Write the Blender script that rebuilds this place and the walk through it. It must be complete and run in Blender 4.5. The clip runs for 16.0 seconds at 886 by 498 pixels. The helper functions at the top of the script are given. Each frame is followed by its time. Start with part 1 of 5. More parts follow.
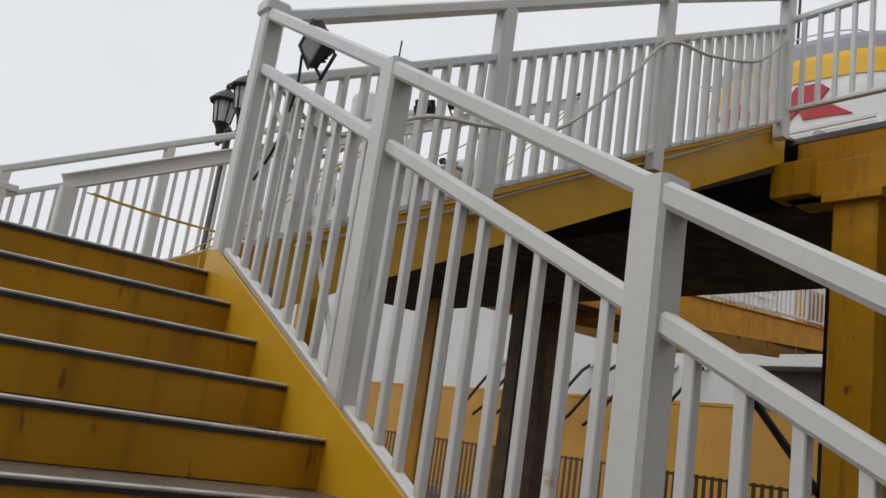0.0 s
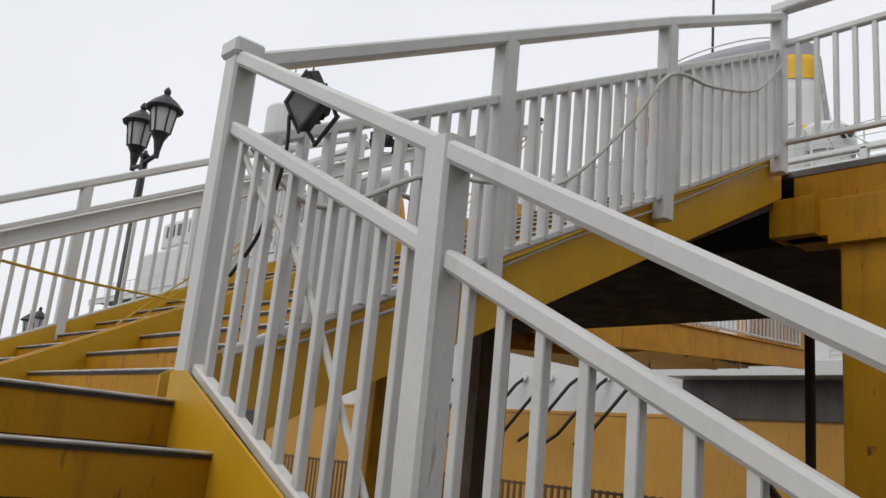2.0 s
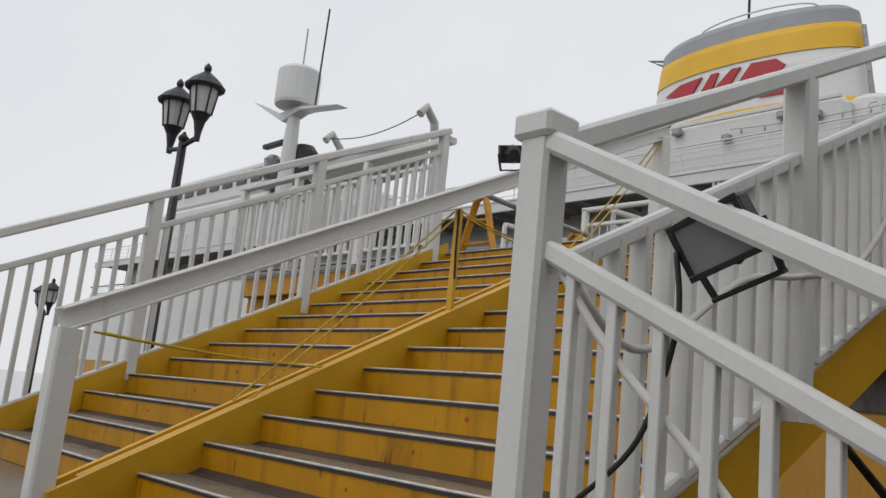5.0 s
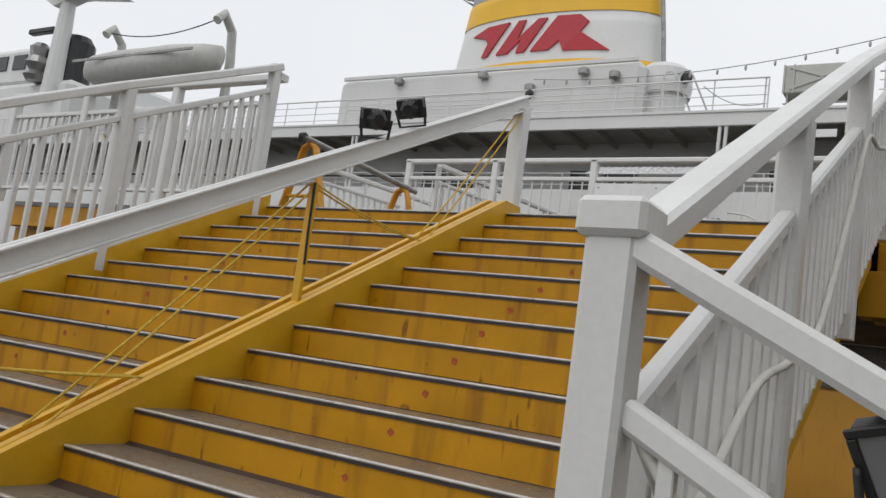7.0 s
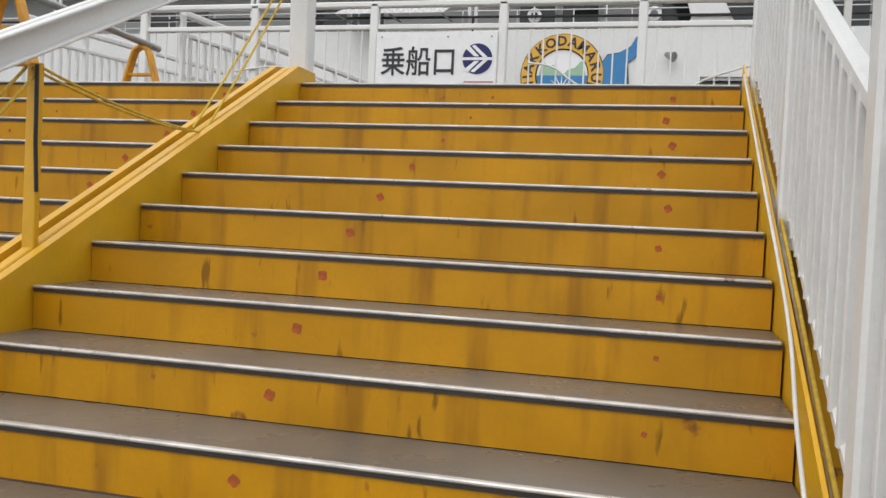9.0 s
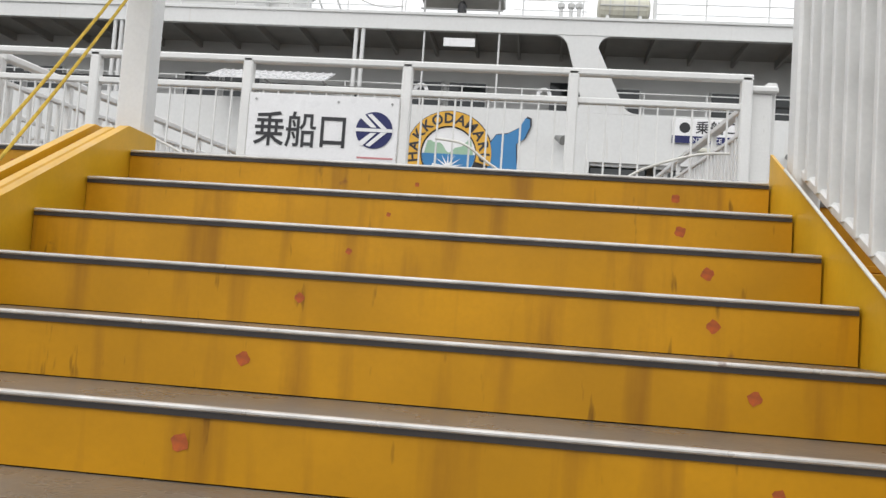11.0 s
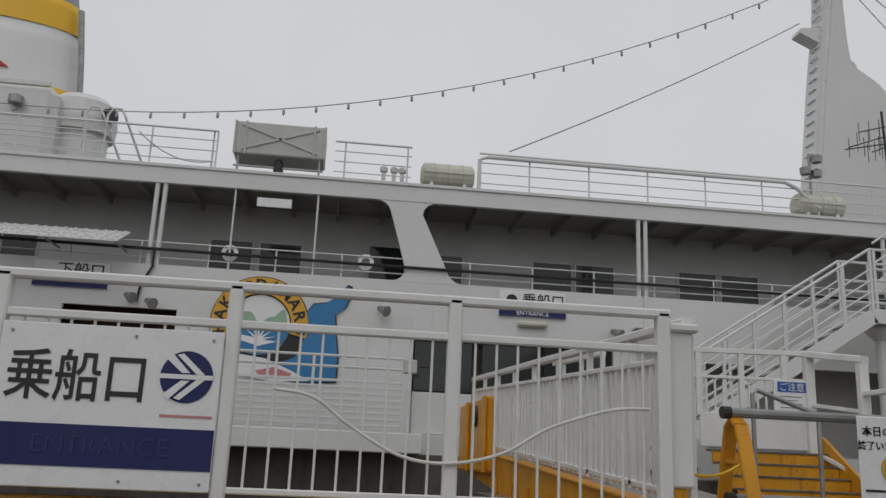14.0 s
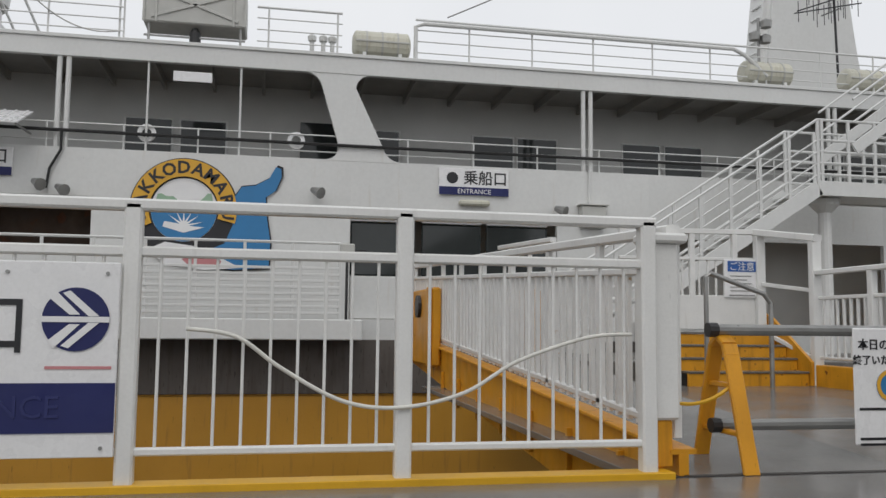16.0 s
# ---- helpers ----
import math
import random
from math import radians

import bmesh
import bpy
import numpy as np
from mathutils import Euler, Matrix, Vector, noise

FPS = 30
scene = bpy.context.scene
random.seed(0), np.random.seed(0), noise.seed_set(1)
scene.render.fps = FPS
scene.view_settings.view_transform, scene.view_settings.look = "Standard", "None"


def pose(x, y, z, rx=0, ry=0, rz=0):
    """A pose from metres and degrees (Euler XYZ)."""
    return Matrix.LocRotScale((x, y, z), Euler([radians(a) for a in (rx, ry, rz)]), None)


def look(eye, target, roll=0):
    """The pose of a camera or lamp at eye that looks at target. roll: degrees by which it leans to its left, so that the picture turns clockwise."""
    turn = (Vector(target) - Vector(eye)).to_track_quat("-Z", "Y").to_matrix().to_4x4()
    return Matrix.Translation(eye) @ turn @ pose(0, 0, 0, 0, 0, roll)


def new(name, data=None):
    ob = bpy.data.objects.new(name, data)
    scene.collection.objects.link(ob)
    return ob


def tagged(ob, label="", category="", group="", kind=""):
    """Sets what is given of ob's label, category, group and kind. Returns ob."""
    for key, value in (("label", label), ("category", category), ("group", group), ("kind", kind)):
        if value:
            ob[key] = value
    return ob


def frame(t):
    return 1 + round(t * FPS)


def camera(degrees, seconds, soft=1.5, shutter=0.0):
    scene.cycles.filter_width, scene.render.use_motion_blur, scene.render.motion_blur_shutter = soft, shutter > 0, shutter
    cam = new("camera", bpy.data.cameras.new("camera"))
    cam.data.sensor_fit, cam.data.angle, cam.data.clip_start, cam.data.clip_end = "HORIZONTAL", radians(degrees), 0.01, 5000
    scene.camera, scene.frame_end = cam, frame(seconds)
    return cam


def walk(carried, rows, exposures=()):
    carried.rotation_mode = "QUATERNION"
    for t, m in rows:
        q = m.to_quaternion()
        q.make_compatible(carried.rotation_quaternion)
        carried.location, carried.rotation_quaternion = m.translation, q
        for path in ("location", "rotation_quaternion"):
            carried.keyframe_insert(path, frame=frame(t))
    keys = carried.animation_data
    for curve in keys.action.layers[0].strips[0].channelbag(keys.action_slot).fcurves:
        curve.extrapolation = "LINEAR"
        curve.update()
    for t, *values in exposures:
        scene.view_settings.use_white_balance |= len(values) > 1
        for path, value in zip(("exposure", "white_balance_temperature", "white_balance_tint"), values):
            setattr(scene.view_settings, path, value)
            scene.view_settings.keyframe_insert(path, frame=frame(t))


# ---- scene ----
cam = camera(54.9, 16.0, soft=1.45)
PATH = [
    (0, (6.672, -1.786, -0.606), (5.089, -0.644, -0.17), 8.5),
    (0.5, (6.457, -1.769, -0.493), (4.901, -0.587, -0.067), 8.8),
    (1, (6.228, -1.732, -0.367), (4.669, -0.571, 0.105), 6.9),
    (1.5, (5.995, -1.743, -0.233), (4.494, -0.505, 0.23), 5.9),
    (2, (5.777, -1.727, -0.111), (4.323, -0.438, 0.361), 5.5),
    (2.5, (5.545, -1.802, 0.024), (4.1, -0.509, 0.514), 4.2),
    (3, (5.314, -1.858, 0.154), (3.874, -0.554, 0.628), 5.8),
    (3.5, (5.046, -1.88, 0.307), (3.577, -0.613, 0.795), 5.5),
    (4, (4.794, -1.931, 0.426), (3.306, -0.659, 0.837), 6.1),
    (6.3, (3.727, -1.941, 0.921), (2.433, -0.451, 1.248), 3.7),
    (6.5, (3.655, -1.926, 0.983), (2.439, -0.363, 1.267), 3.8),
    (7, (3.369, -1.742, 1.103), (2.299, -0.072, 1.359), 8.1),
    (7.5, (3.086, -1.574, 1.209), (2.103, 0.16, 1.373), 6.4),
    (8, (2.865, -1.359, 1.333), (2.044, 0.464, 1.381), 3.7),
    (8.5, (2.701, -1.075, 1.471), (1.98, 0.789, 1.404), 3.4),
    (9, (2.36, -0.754, 1.497), (1.856, 1.18, 1.441), 2.8),
    (9.5, (2.2, -0.307, 1.547), (2.023, 1.684, 1.601), 3.4),
    (10, (2.022, 0.154, 1.577), (1.8, 2.141, 1.647), 4.1),
    (12.5, (1.557, 1.683, 2.316), (1.443, 3.66, 2.6), 1.5),
    (13, (1.426, 1.989, 2.471), (1.464, 3.964, 2.783), 2.2),
    (13.5, (1.384, 2.251, 2.637), (1.466, 4.215, 3.002), 2.2),
    (14, (1.288, 2.487, 2.804), (1.512, 4.415, 3.284), 2.5),
    (14.5, (1.299, 2.66, 2.915), (1.699, 4.564, 3.38), 3.0),
    (15, (1.339, 2.947, 3.056), (1.807, 4.841, 3.495), 1.2),
    (15.5, (1.276, 3.247, 3.13), (1.781, 5.156, 3.444), -0.7),
    (16, (1.32, 3.384, 3.218), (1.711, 5.337, 3.397), 0.6),
]
walk(cam, [(t, look(eye, target, roll)) for t, eye, target, roll in PATH],
     exposures=[(0, 0.0), (0.5, 0.1), (2.5, 0.12), (4, -0.05), (6.5, 0.05), (7, 0.1), (7.5, 0.08), (8, 0.5), (9, 0.6), (9.5, 0.82), (10, 0.8), (12.5, 0.12), (13, -0.15), (13.5, -0.1), (14, -0.45), (14.5, -0.25), (15, -0.14), (15.5, -0.16), (16, 0.0)])

# ---- world, sun, exposure ----
world = bpy.data.worlds.new("overcast_sky")
scene.world = world
world.use_nodes = True
wn = world.node_tree
wn.nodes.clear()
w_out = wn.nodes.new("ShaderNodeOutputWorld")
w_bg = wn.nodes.new("ShaderNodeBackground")
w_sky = wn.nodes.new("ShaderNodeTexSky")
w_sky.sky_type = 'NISHITA'
w_sky.sun_disc = False
w_sky.sun_elevation = radians(48)
w_sky.sun_rotation = radians(200)
w_sky.air_density, w_sky.dust_density = 1.0, 4.0
w_cloud = wn.nodes.new("ShaderNodeTexNoise")
w_cloud.inputs["Scale"].default_value = 1.6
w_cloud.inputs["Detail"].default_value = 5
w_ramp = wn.nodes.new("ShaderNodeValToRGB")
w_ramp.color_ramp.elements[0].position, w_ramp.color_ramp.elements[0].color = 0.3, (7.4, 7.55, 7.9, 1)
w_ramp.color_ramp.elements[1].position, w_ramp.color_ramp.elements[1].color = 0.75, (8.5, 8.6, 8.75, 1)
w_mix = wn.nodes.new("ShaderNodeMixRGB")
w_mix.inputs[0].default_value = 0.93
wn.links.new(w_cloud.outputs["Fac"], w_ramp.inputs[0])
wn.links.new(w_sky.outputs[0], w_mix.inputs[1])
wn.links.new(w_ramp.outputs[0], w_mix.inputs[2])
wn.links.new(w_mix.outputs[0], w_bg.inputs["Color"])
w_bg.inputs["Strength"].default_value = 0.105
wn.links.new(w_bg.outputs[0], w_out.inputs["Surface"])

sun_data = bpy.data.lights.new("sun", 'SUN')
sun_data.energy, sun_data.angle, sun_data.color = 0.55, radians(40), (1, 0.97, 0.93)
sun = new("sun", sun_data)
sun.matrix_world = look((0, 0, 40), (10, 30, 0))

# ---- materials ----


def material(name, colour, rough=0.5, metal=0.0, var=0.08, scale=3.0, bump=0.15, fine=60.0, rust=None, streak=None, coat=0.0, rand=0.0, spec=0.5):
    """A painted or raw surface: two scales of variation, fine relief, and rust spots or run-down stains where given."""
    m = bpy.data.materials.new(name)
    m.use_nodes = True
    n, l = m.node_tree.nodes, m.node_tree.links
    b = n["Principled BSDF"]
    b.inputs["Roughness"].default_value, b.inputs["Metallic"].default_value = rough, metal
    b.inputs["Coat Weight"].default_value, b.inputs["Specular IOR Level"].default_value = coat, spec
    tc = n.new("ShaderNodeTexCoord")
    src = tc.outputs["Object"]
    if rand:
        info = n.new("ShaderNodeObjectInfo")
        add = n.new("ShaderNodeVectorMath")
        add.operation = 'ADD'
        mul = n.new("ShaderNodeMath")
        mul.operation = 'MULTIPLY'
        mul.inputs[1].default_value = 37.0
        l.new(info.outputs["Random"], mul.inputs[0])
        l.new(src, add.inputs[0])
        l.new(mul.outputs[0], add.inputs[1])
        src = add.outputs[0]

    def noise_at(s, detail=4, stretch=None):
        t = n.new("ShaderNodeTexNoise")
        t.inputs["Scale"].default_value, t.inputs["Detail"].default_value = s, detail
        if stretch:
            mp = n.new("ShaderNodeMapping")
            mp.inputs["Scale"].default_value = stretch
            l.new(src, mp.inputs[0])
            l.new(mp.outputs[0], t.inputs["Vector"])
        else:
            l.new(src, t.inputs["Vector"])
        return t.outputs["Fac"]

    def ramp(f, p0, c0, p1, c1):
        r = n.new("ShaderNodeValToRGB")
        e = r.color_ramp.elements
        e[0].position, e[0].color, e[1].position, e[1].color = p0, (*c0, 1), p1, (*c1, 1)
        l.new(f, r.inputs[0])
        return r.outputs[0]

    def mix(f, a, c):
        x = n.new("ShaderNodeMixRGB")
        l.new(f, x.inputs[0])
        l.new(a, x.inputs[1])
        if isinstance(c, tuple):
            x.inputs[2].default_value = (*c, 1)
        else:
            l.new(c, x.inputs[2])
        return x.outputs[0]

    lo, hi = tuple(v * (1 - var) for v in colour), tuple(min(1, v * (1 + var)) for v in colour)
    col = ramp(noise_at(scale), 0.3, lo, 0.7, hi)
    grain = ramp(noise_at(fine, 2), 0.35, (0, 0, 0), 0.75, (0.12, 0.12, 0.12))
    col = mix(grain, col, tuple(v * 0.6 for v in colour))
    if streak:
        s = ramp(noise_at(1, 5, (9, 9, 0.9)), streak[1], (0, 0, 0), min(1, streak[1] + 0.18), (streak[2],) * 3)
        col = mix(s, col, streak[0])
        thin = ramp(noise_at(1, 3, (24, 24, 4.5)), streak[1] + 0.12, (0, 0, 0), min(1, streak[1] + 0.2), (streak[2] * 1.2,) * 3)
        col = mix(thin, col, tuple(v * 0.5 for v in streak[0]))
    if rust:
        s = ramp(noise_at(rust[1], 6), rust[2], (0, 0, 0), rust[2] + 0.05, (0.9, 0.9, 0.9))
        col = mix(s, col, rust[0])
    l.new(col, b.inputs["Base Color"])
    rr = ramp(noise_at(scale * 1.7), 0.3, (rough * 0.75,) * 3, 0.75, (min(1, rough * 1.25),) * 3)
    l.new(rr, b.inputs["Roughness"])
    if bump:
        bp = n.new("ShaderNodeBump")
        bp.inputs["Strength"].default_value, bp.inputs["Distance"].default_value = bump, 0.004
        l.new(noise_at(fine * 0.5, 4), bp.inputs["Height"])
        l.new(bp.outputs[0], b.inputs["Normal"])
    return m


RUST = (0.16, 0.05, 0.018)
yellow = material("yellow_paint", (0.54, 0.255, 0.004), 0.5, var=0.16, scale=2.2, rust=(RUST, 6.0, 0.70), streak=((0.19, 0.07, 0.006), 0.54, 0.55), rand=1, spec=0.3)
yellow_rail = material("yellow_stringer_paint", (0.68, 0.375, 0.014), 0.42, var=0.1, scale=3, rust=(RUST, 7.0, 0.73), rand=1)
yellow_clean = material("orange_yellow_enamel", (0.66, 0.30, 0.02), 0.4, var=0.12, scale=3, rust=(RUST, 6.0, 0.70), streak=((0.28, 0.11, 0.015), 0.57, 0.6), spec=0.35)
white = material("white_paint", (0.74, 0.74, 0.72), 0.38, var=0.05, scale=2.5, bump=0.12, rust=((0.42, 0.24, 0.06), 4.0, 0.775), streak=((0.5, 0.49, 0.45), 0.62, 0.5), rand=1)
white_bar = material("white_bar_paint", (0.72, 0.72, 0.70), 0.42, var=0.07, scale=5, rust=((0.42, 0.24, 0.06), 6.0, 0.725), rand=1)
hull_white = material("hull_white_paint", (0.68, 0.685, 0.67), 0.4, var=0.04, scale=0.5, bump=0.1, fine=12, streak=((0.52, 0.48, 0.41), 0.64, 0.45))
hull_yellow = material("hull_yellow_paint", (0.52, 0.26, 0.03), 0.45, var=0.08, scale=0.7, streak=((0.26, 0.13, 0.03), 0.58, 0.6))
panel_brown = material("brown_fender_plating", (0.10, 0.085, 0.075), 0.6, var=0.15, scale=0.9, streak=((0.06, 0.045, 0.035), 0.5, 0.6))
# greyer copy of the hull white, with the bulkheads' shade put into the colour
deck_grey = material("shaded_bulkhead_paint", (0.60, 0.60, 0.58), 0.5, var=0.05, scale=1.0)
# deckhead and beams, a darker grey than the bulkheads
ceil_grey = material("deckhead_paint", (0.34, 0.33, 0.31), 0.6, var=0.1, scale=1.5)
tread_m = material("wet_grey_tread", (0.145, 0.135, 0.12), 0.30, var=0.2, scale=2.0, bump=0.25, fine=140, rust=((0.12, 0.08, 0.05), 3.0, 0.72), rand=1)
floor_m = material("wet_grey_deck_coating", (0.16, 0.155, 0.148), 0.22, var=0.22, scale=0.8, bump=0.15, fine=120)
rust_m = material("red_brown_rust", (0.40, 0.09, 0.02), 0.85, var=0.4, scale=40, bump=0.5)
steel = material("worn_steel_edge", (0.60, 0.58, 0.55), 0.36, metal=0.45, var=0.22, scale=9, rust=(RUST, 8.0, 0.68), rand=1)
dark_edge = material("dark_rubber_strip", (0.035, 0.03, 0.028), 0.6, var=0.2)
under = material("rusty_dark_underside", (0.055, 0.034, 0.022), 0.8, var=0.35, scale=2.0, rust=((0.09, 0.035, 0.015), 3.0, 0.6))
black = material("black_cast_iron", (0.02, 0.02, 0.021), 0.45, var=0.2, bump=0.2)
cable_black = material("black_rubber_cable", (0.02, 0.02, 0.02), 0.6)
dark_glass = material("dark_window_glass", (0.03, 0.035, 0.035), 0.08, var=0.2, scale=1, bump=0)
grey_metal = material("galvanised_tube", (0.30, 0.30, 0.29), 0.35, metal=0.6, var=0.2)
grey_box = material("light_grey_machine_paint", (0.50, 0.50, 0.47), 0.45, var=0.08, scale=3, rust=(RUST, 3, 0.76))
raft_m = material("aged_fibreglass", (0.58, 0.57, 0.48), 0.5, var=0.1, scale=2.0, streak=((0.4, 0.36, 0.25), 0.55, 0.5))
funnel_grey = material("funnel_grey_paint", (0.33, 0.34, 0.37), 0.5, var=0.08, scale=0.6)
funnel_yellow = material("funnel_yellow_paint", (0.80, 0.46, 0.02), 0.45, var=0.06, scale=0.6)
red = material("red_paint", (0.42, 0.018, 0.03), 0.45, var=0.06)
board = material("white_sign_board", (0.80, 0.80, 0.80), 0.3, var=0.03, scale=4, bump=0.05, rust=((0.4, 0.33, 0.25), 5, 0.8))
navy = material("navy_blue_vinyl", (0.010, 0.015, 0.10), 0.6, var=0.1)
mid_blue = material("blue_vinyl", (0.02, 0.10, 0.36), 0.35, var=0.1)
ink = material("black_lettering", (0.015, 0.015, 0.018), 0.4, var=0.1)
ink_white = material("white_lettering", (0.8, 0.8, 0.8), 0.4, var=0.03)
ink_faded = material("faded_navy_lettering", (0.018, 0.024, 0.12), 0.4, var=0.1)
mural_blue = material("mural_blue", (0.03, 0.19, 0.42), 0.4, var=0.06, scale=2)
mural_gold = material("mural_gold", (0.68, 0.37, 0.03), 0.4, var=0.06)
mural_green = material("mural_green", (0.30, 0.46, 0.32), 0.4, var=0.08)
mural_pink = material("mural_pink", (0.55, 0.22, 0.23), 0.4, var=0.06)
rope_y = material("yellow_rope_fibre", (0.62, 0.42, 0.05), 0.8, var=0.2, scale=40)
hose_w = material("white_hose", (0.66, 0.65, 0.60), 0.5, var=0.1, scale=8)
asphalt = material("wet_asphalt", (0.055, 0.055, 0.055), 0.45, var=0.25, scale=0.6, bump=0.3, fine=90)
concrete = material("quay_concrete", (0.24, 0.23, 0.21), 0.7, var=0.15, scale=0.8)
wood_post = material("weathered_timber", (0.13, 0.075, 0.035), 0.75, var=0.25, scale=3, streak=((0.05, 0.03, 0.02), 0.5, 0.6))
sea_m = material("harbour_water", (0.02, 0.035, 0.04), 0.1, var=0.2, bump=0.6, fine=3)
flood_glass = material("grey_lamp_glass", (0.22, 0.23, 0.23), 0.12, var=0.15, bump=0)
frost = material("frosted_lamp_glass", (0.55, 0.56, 0.55), 0.3, var=0.05)

# ---- building helpers ----


OFFSET = Vector((0, 0, 0))  # where the part of the place being built has its own origin


def thing(name, base, label, category, group="", kind=""):
    ob = new(name)
    ob.empty_display_size = 0.1
    ob.location = Vector(base) + OFFSET
    return tagged(ob, label, category, group, kind)


def origin_of(ob):
    p = Vector((0, 0, 0))
    while ob:
        p += ob.location
        ob = ob.parent
    return p


def mesh_of(name, bm, mat, shift):
    bmesh.ops.translate(bm, verts=bm.verts, vec=-shift)
    me = bpy.data.meshes.new(name)
    bm.to_mesh(me)
    bm.free()
    me.materials.append(mat)
    return me


def smooth(me, on=True):
    me.polygons.foreach_set("use_smooth", [on] * len(me.polygons))


def part(name, bm, mat, parent=None, label="", soft=False):
    """One mesh object from a bmesh in world places, under a thing or a part."""
    base = origin_of(parent) if parent else Vector((0, 0, 0))
    c = sum((v.co for v in bm.verts), Vector()) / max(1, len(bm.verts))
    me = mesh_of(name, bm, mat, c)
    if soft:
        smooth(me)
    ob = new(name, me)
    ob.location = c - base + OFFSET
    ob.parent = parent
    if label:
        ob["label"] = label
    return ob


def again(ob, place, parent):
    """Another part on the same mesh, moved to a world place."""
    c = new(ob.name.split(".")[0], ob.data)
    c.location = Vector(place) - origin_of(parent) + OFFSET
    c.parent = parent
    return c


def prism(bm, profile, p0, p1, up=(0, 0, 1)):
    """Sweeps a closed profile (sideways, upward) from p0 to p1; the end faces stay upright when the bar climbs."""
    p0, p1 = Vector(p0), Vector(p1)
    d = (p1 - p0).normalized()
    side = d.cross(Vector(up))
    if side.length < 1e-4:
        side = Vector((1, 0, 0))
    side.normalize()
    top = side.cross(d).normalized()
    rings = [[bm.verts.new(p + side * a + top * b) for a, b in profile] for p in (p0, p1)]
    k = len(profile)
    for i in range(k):
        j = (i + 1) % k
        bm.faces.new((rings[0][i], rings[0][j], rings[1][j], rings[1][i]))
    bm.faces.new(rings[0][::-1])
    bm.faces.new(rings[1])
    return bm


def chamfered(w, h, c):
    a, b = w / 2, h / 2
    return [(-a + c, -b), (a - c, -b), (a, -b + c), (a, b - c), (a - c, b), (-a + c, b), (-a, b - c), (-a, -b + c)]


def bar(p0, p1, w, h, c=0.006, bm=None, up=(0, 0, 1)):
    bm = bm or bmesh.new()
    prism(bm, chamfered(w, h, min(c, w * 0.3, h * 0.3)), p0, p1, up)
    bmesh.ops.recalc_face_normals(bm, faces=bm.faces)
    return bm


def block(x0, x1, y0, y1, z0, z1, c=0.004, bm=None):
    """A chamfered block."""
    b = bmesh.new()
    vs = bmesh.ops.create_cube(b, size=1)["verts"]
    for v in vs:
        v.co = Vector((x0 + (v.co.x + .5) * (x1 - x0), y0 + (v.co.y + .5) * (y1 - y0), z0 + (v.co.z + .5) * (z1 - z0)))
    if c:
        bmesh.ops.bevel(b, geom=b.edges[:], offset=c, segments=1, affect='EDGES')
    if bm is None:
        return b
    me = bpy.data.meshes.new("tmp")
    b.to_mesh(me)
    b.free()
    bm.from_mesh(me)
    bpy.data.meshes.remove(me)
    return bm


def tube(points, r, sides=8, bm=None, cap=True):
    """A round tube along points."""
    bm = bm or bmesh.new()
    pts = [Vector(p) for p in points]
    rs = r if isinstance(r, (list, tuple)) else [r] * len(pts)
    rings, ref = [], None
    for i, p in enumerate(pts):
        d = (pts[min(i + 1, len(pts) - 1)] - pts[max(i - 1, 0)]).normalized()
        if ref is None:
            ref = d.orthogonal().normalized()
        ref = (ref - d * ref.dot(d)).normalized()
        o = d.cross(ref)
        rings.append([bm.verts.new(p + (ref * math.cos(a) + o * math.sin(a)) * rs[i]) for a in [2 * math.pi * k / sides for k in range(sides)]])
    for a, b in zip(rings, rings[1:]):
        for k in range(sides):
            bm.faces.new((a[k], a[(k + 1) % sides], b[(k + 1) % sides], b[k]))
    if cap:
        bm.faces.new(rings[0][::-1])
        bm.faces.new(rings[-1])
    return bm


def lathe(profile, centre, sides=16, bm=None, sx=1.0, sy=1.0):
    """Turns a profile of (radius, height) round an upright axis."""
    bm = bm or bmesh.new()
    c = Vector(centre)
    rings = [[bm.verts.new(c + Vector((r * sx * math.cos(2 * math.pi * k / sides), r * sy * math.sin(2 * math.pi * k / sides), z))) for k in range(sides)] for r, z in profile]
    for a, b in zip(rings, rings[1:]):
        for k in range(sides):
            bm.faces.new((a[k], a[(k + 1) % sides], b[(k + 1) % sides], b[k]))
    bm.faces.new(rings[0][::-1])
    bm.faces.new(rings[-1])
    bmesh.ops.recalc_face_normals(bm, faces=bm.faces)
    return bm


def plate(outline, thick, axis, at, bm=None):
    """An upright flat plate from an outline: axis 'y' takes (x, z) at depth y, axis 'x' takes (y, z) at x; it grows towards + by thick."""
    bm = bm or bmesh.new()

    def place(a, b, o):
        return Vector((a, at + o, b)) if axis == 'y' else (Vector((at + o, a, b)) if axis == 'x' else Vector((a, b, at + o)))
    f = [bm.verts.new(place(a, b, 0)) for a, b in outline]
    g = [bm.verts.new(place(a, b, thick)) for a, b in outline]
    k = len(f)
    bm.faces.new(f)
    bm.faces.new(g[::-1])
    for i in range(k):
        bm.faces.new((f[i], g[i], g[(i + 1) % k], f[(i + 1) % k]))
    bmesh.ops.recalc_face_normals(bm, faces=bm.faces)
    return bm


def sag(a, b, drop, k=14):
    a, b = Vector(a), Vector(b)
    return [a.lerp(b, i / k) - Vector((0, 0, 4 * drop * (i / k) * (1 - i / k))) for i in range(k + 1)]


def arc(cx, cz, r, a0, a1, k=24):
    return [(cx + r * math.cos(radians(a0 + (a1 - a0) * i / k)), cz + r * math.sin(radians(a0 + (a1 - a0) * i / k))) for i in range(k + 1)]


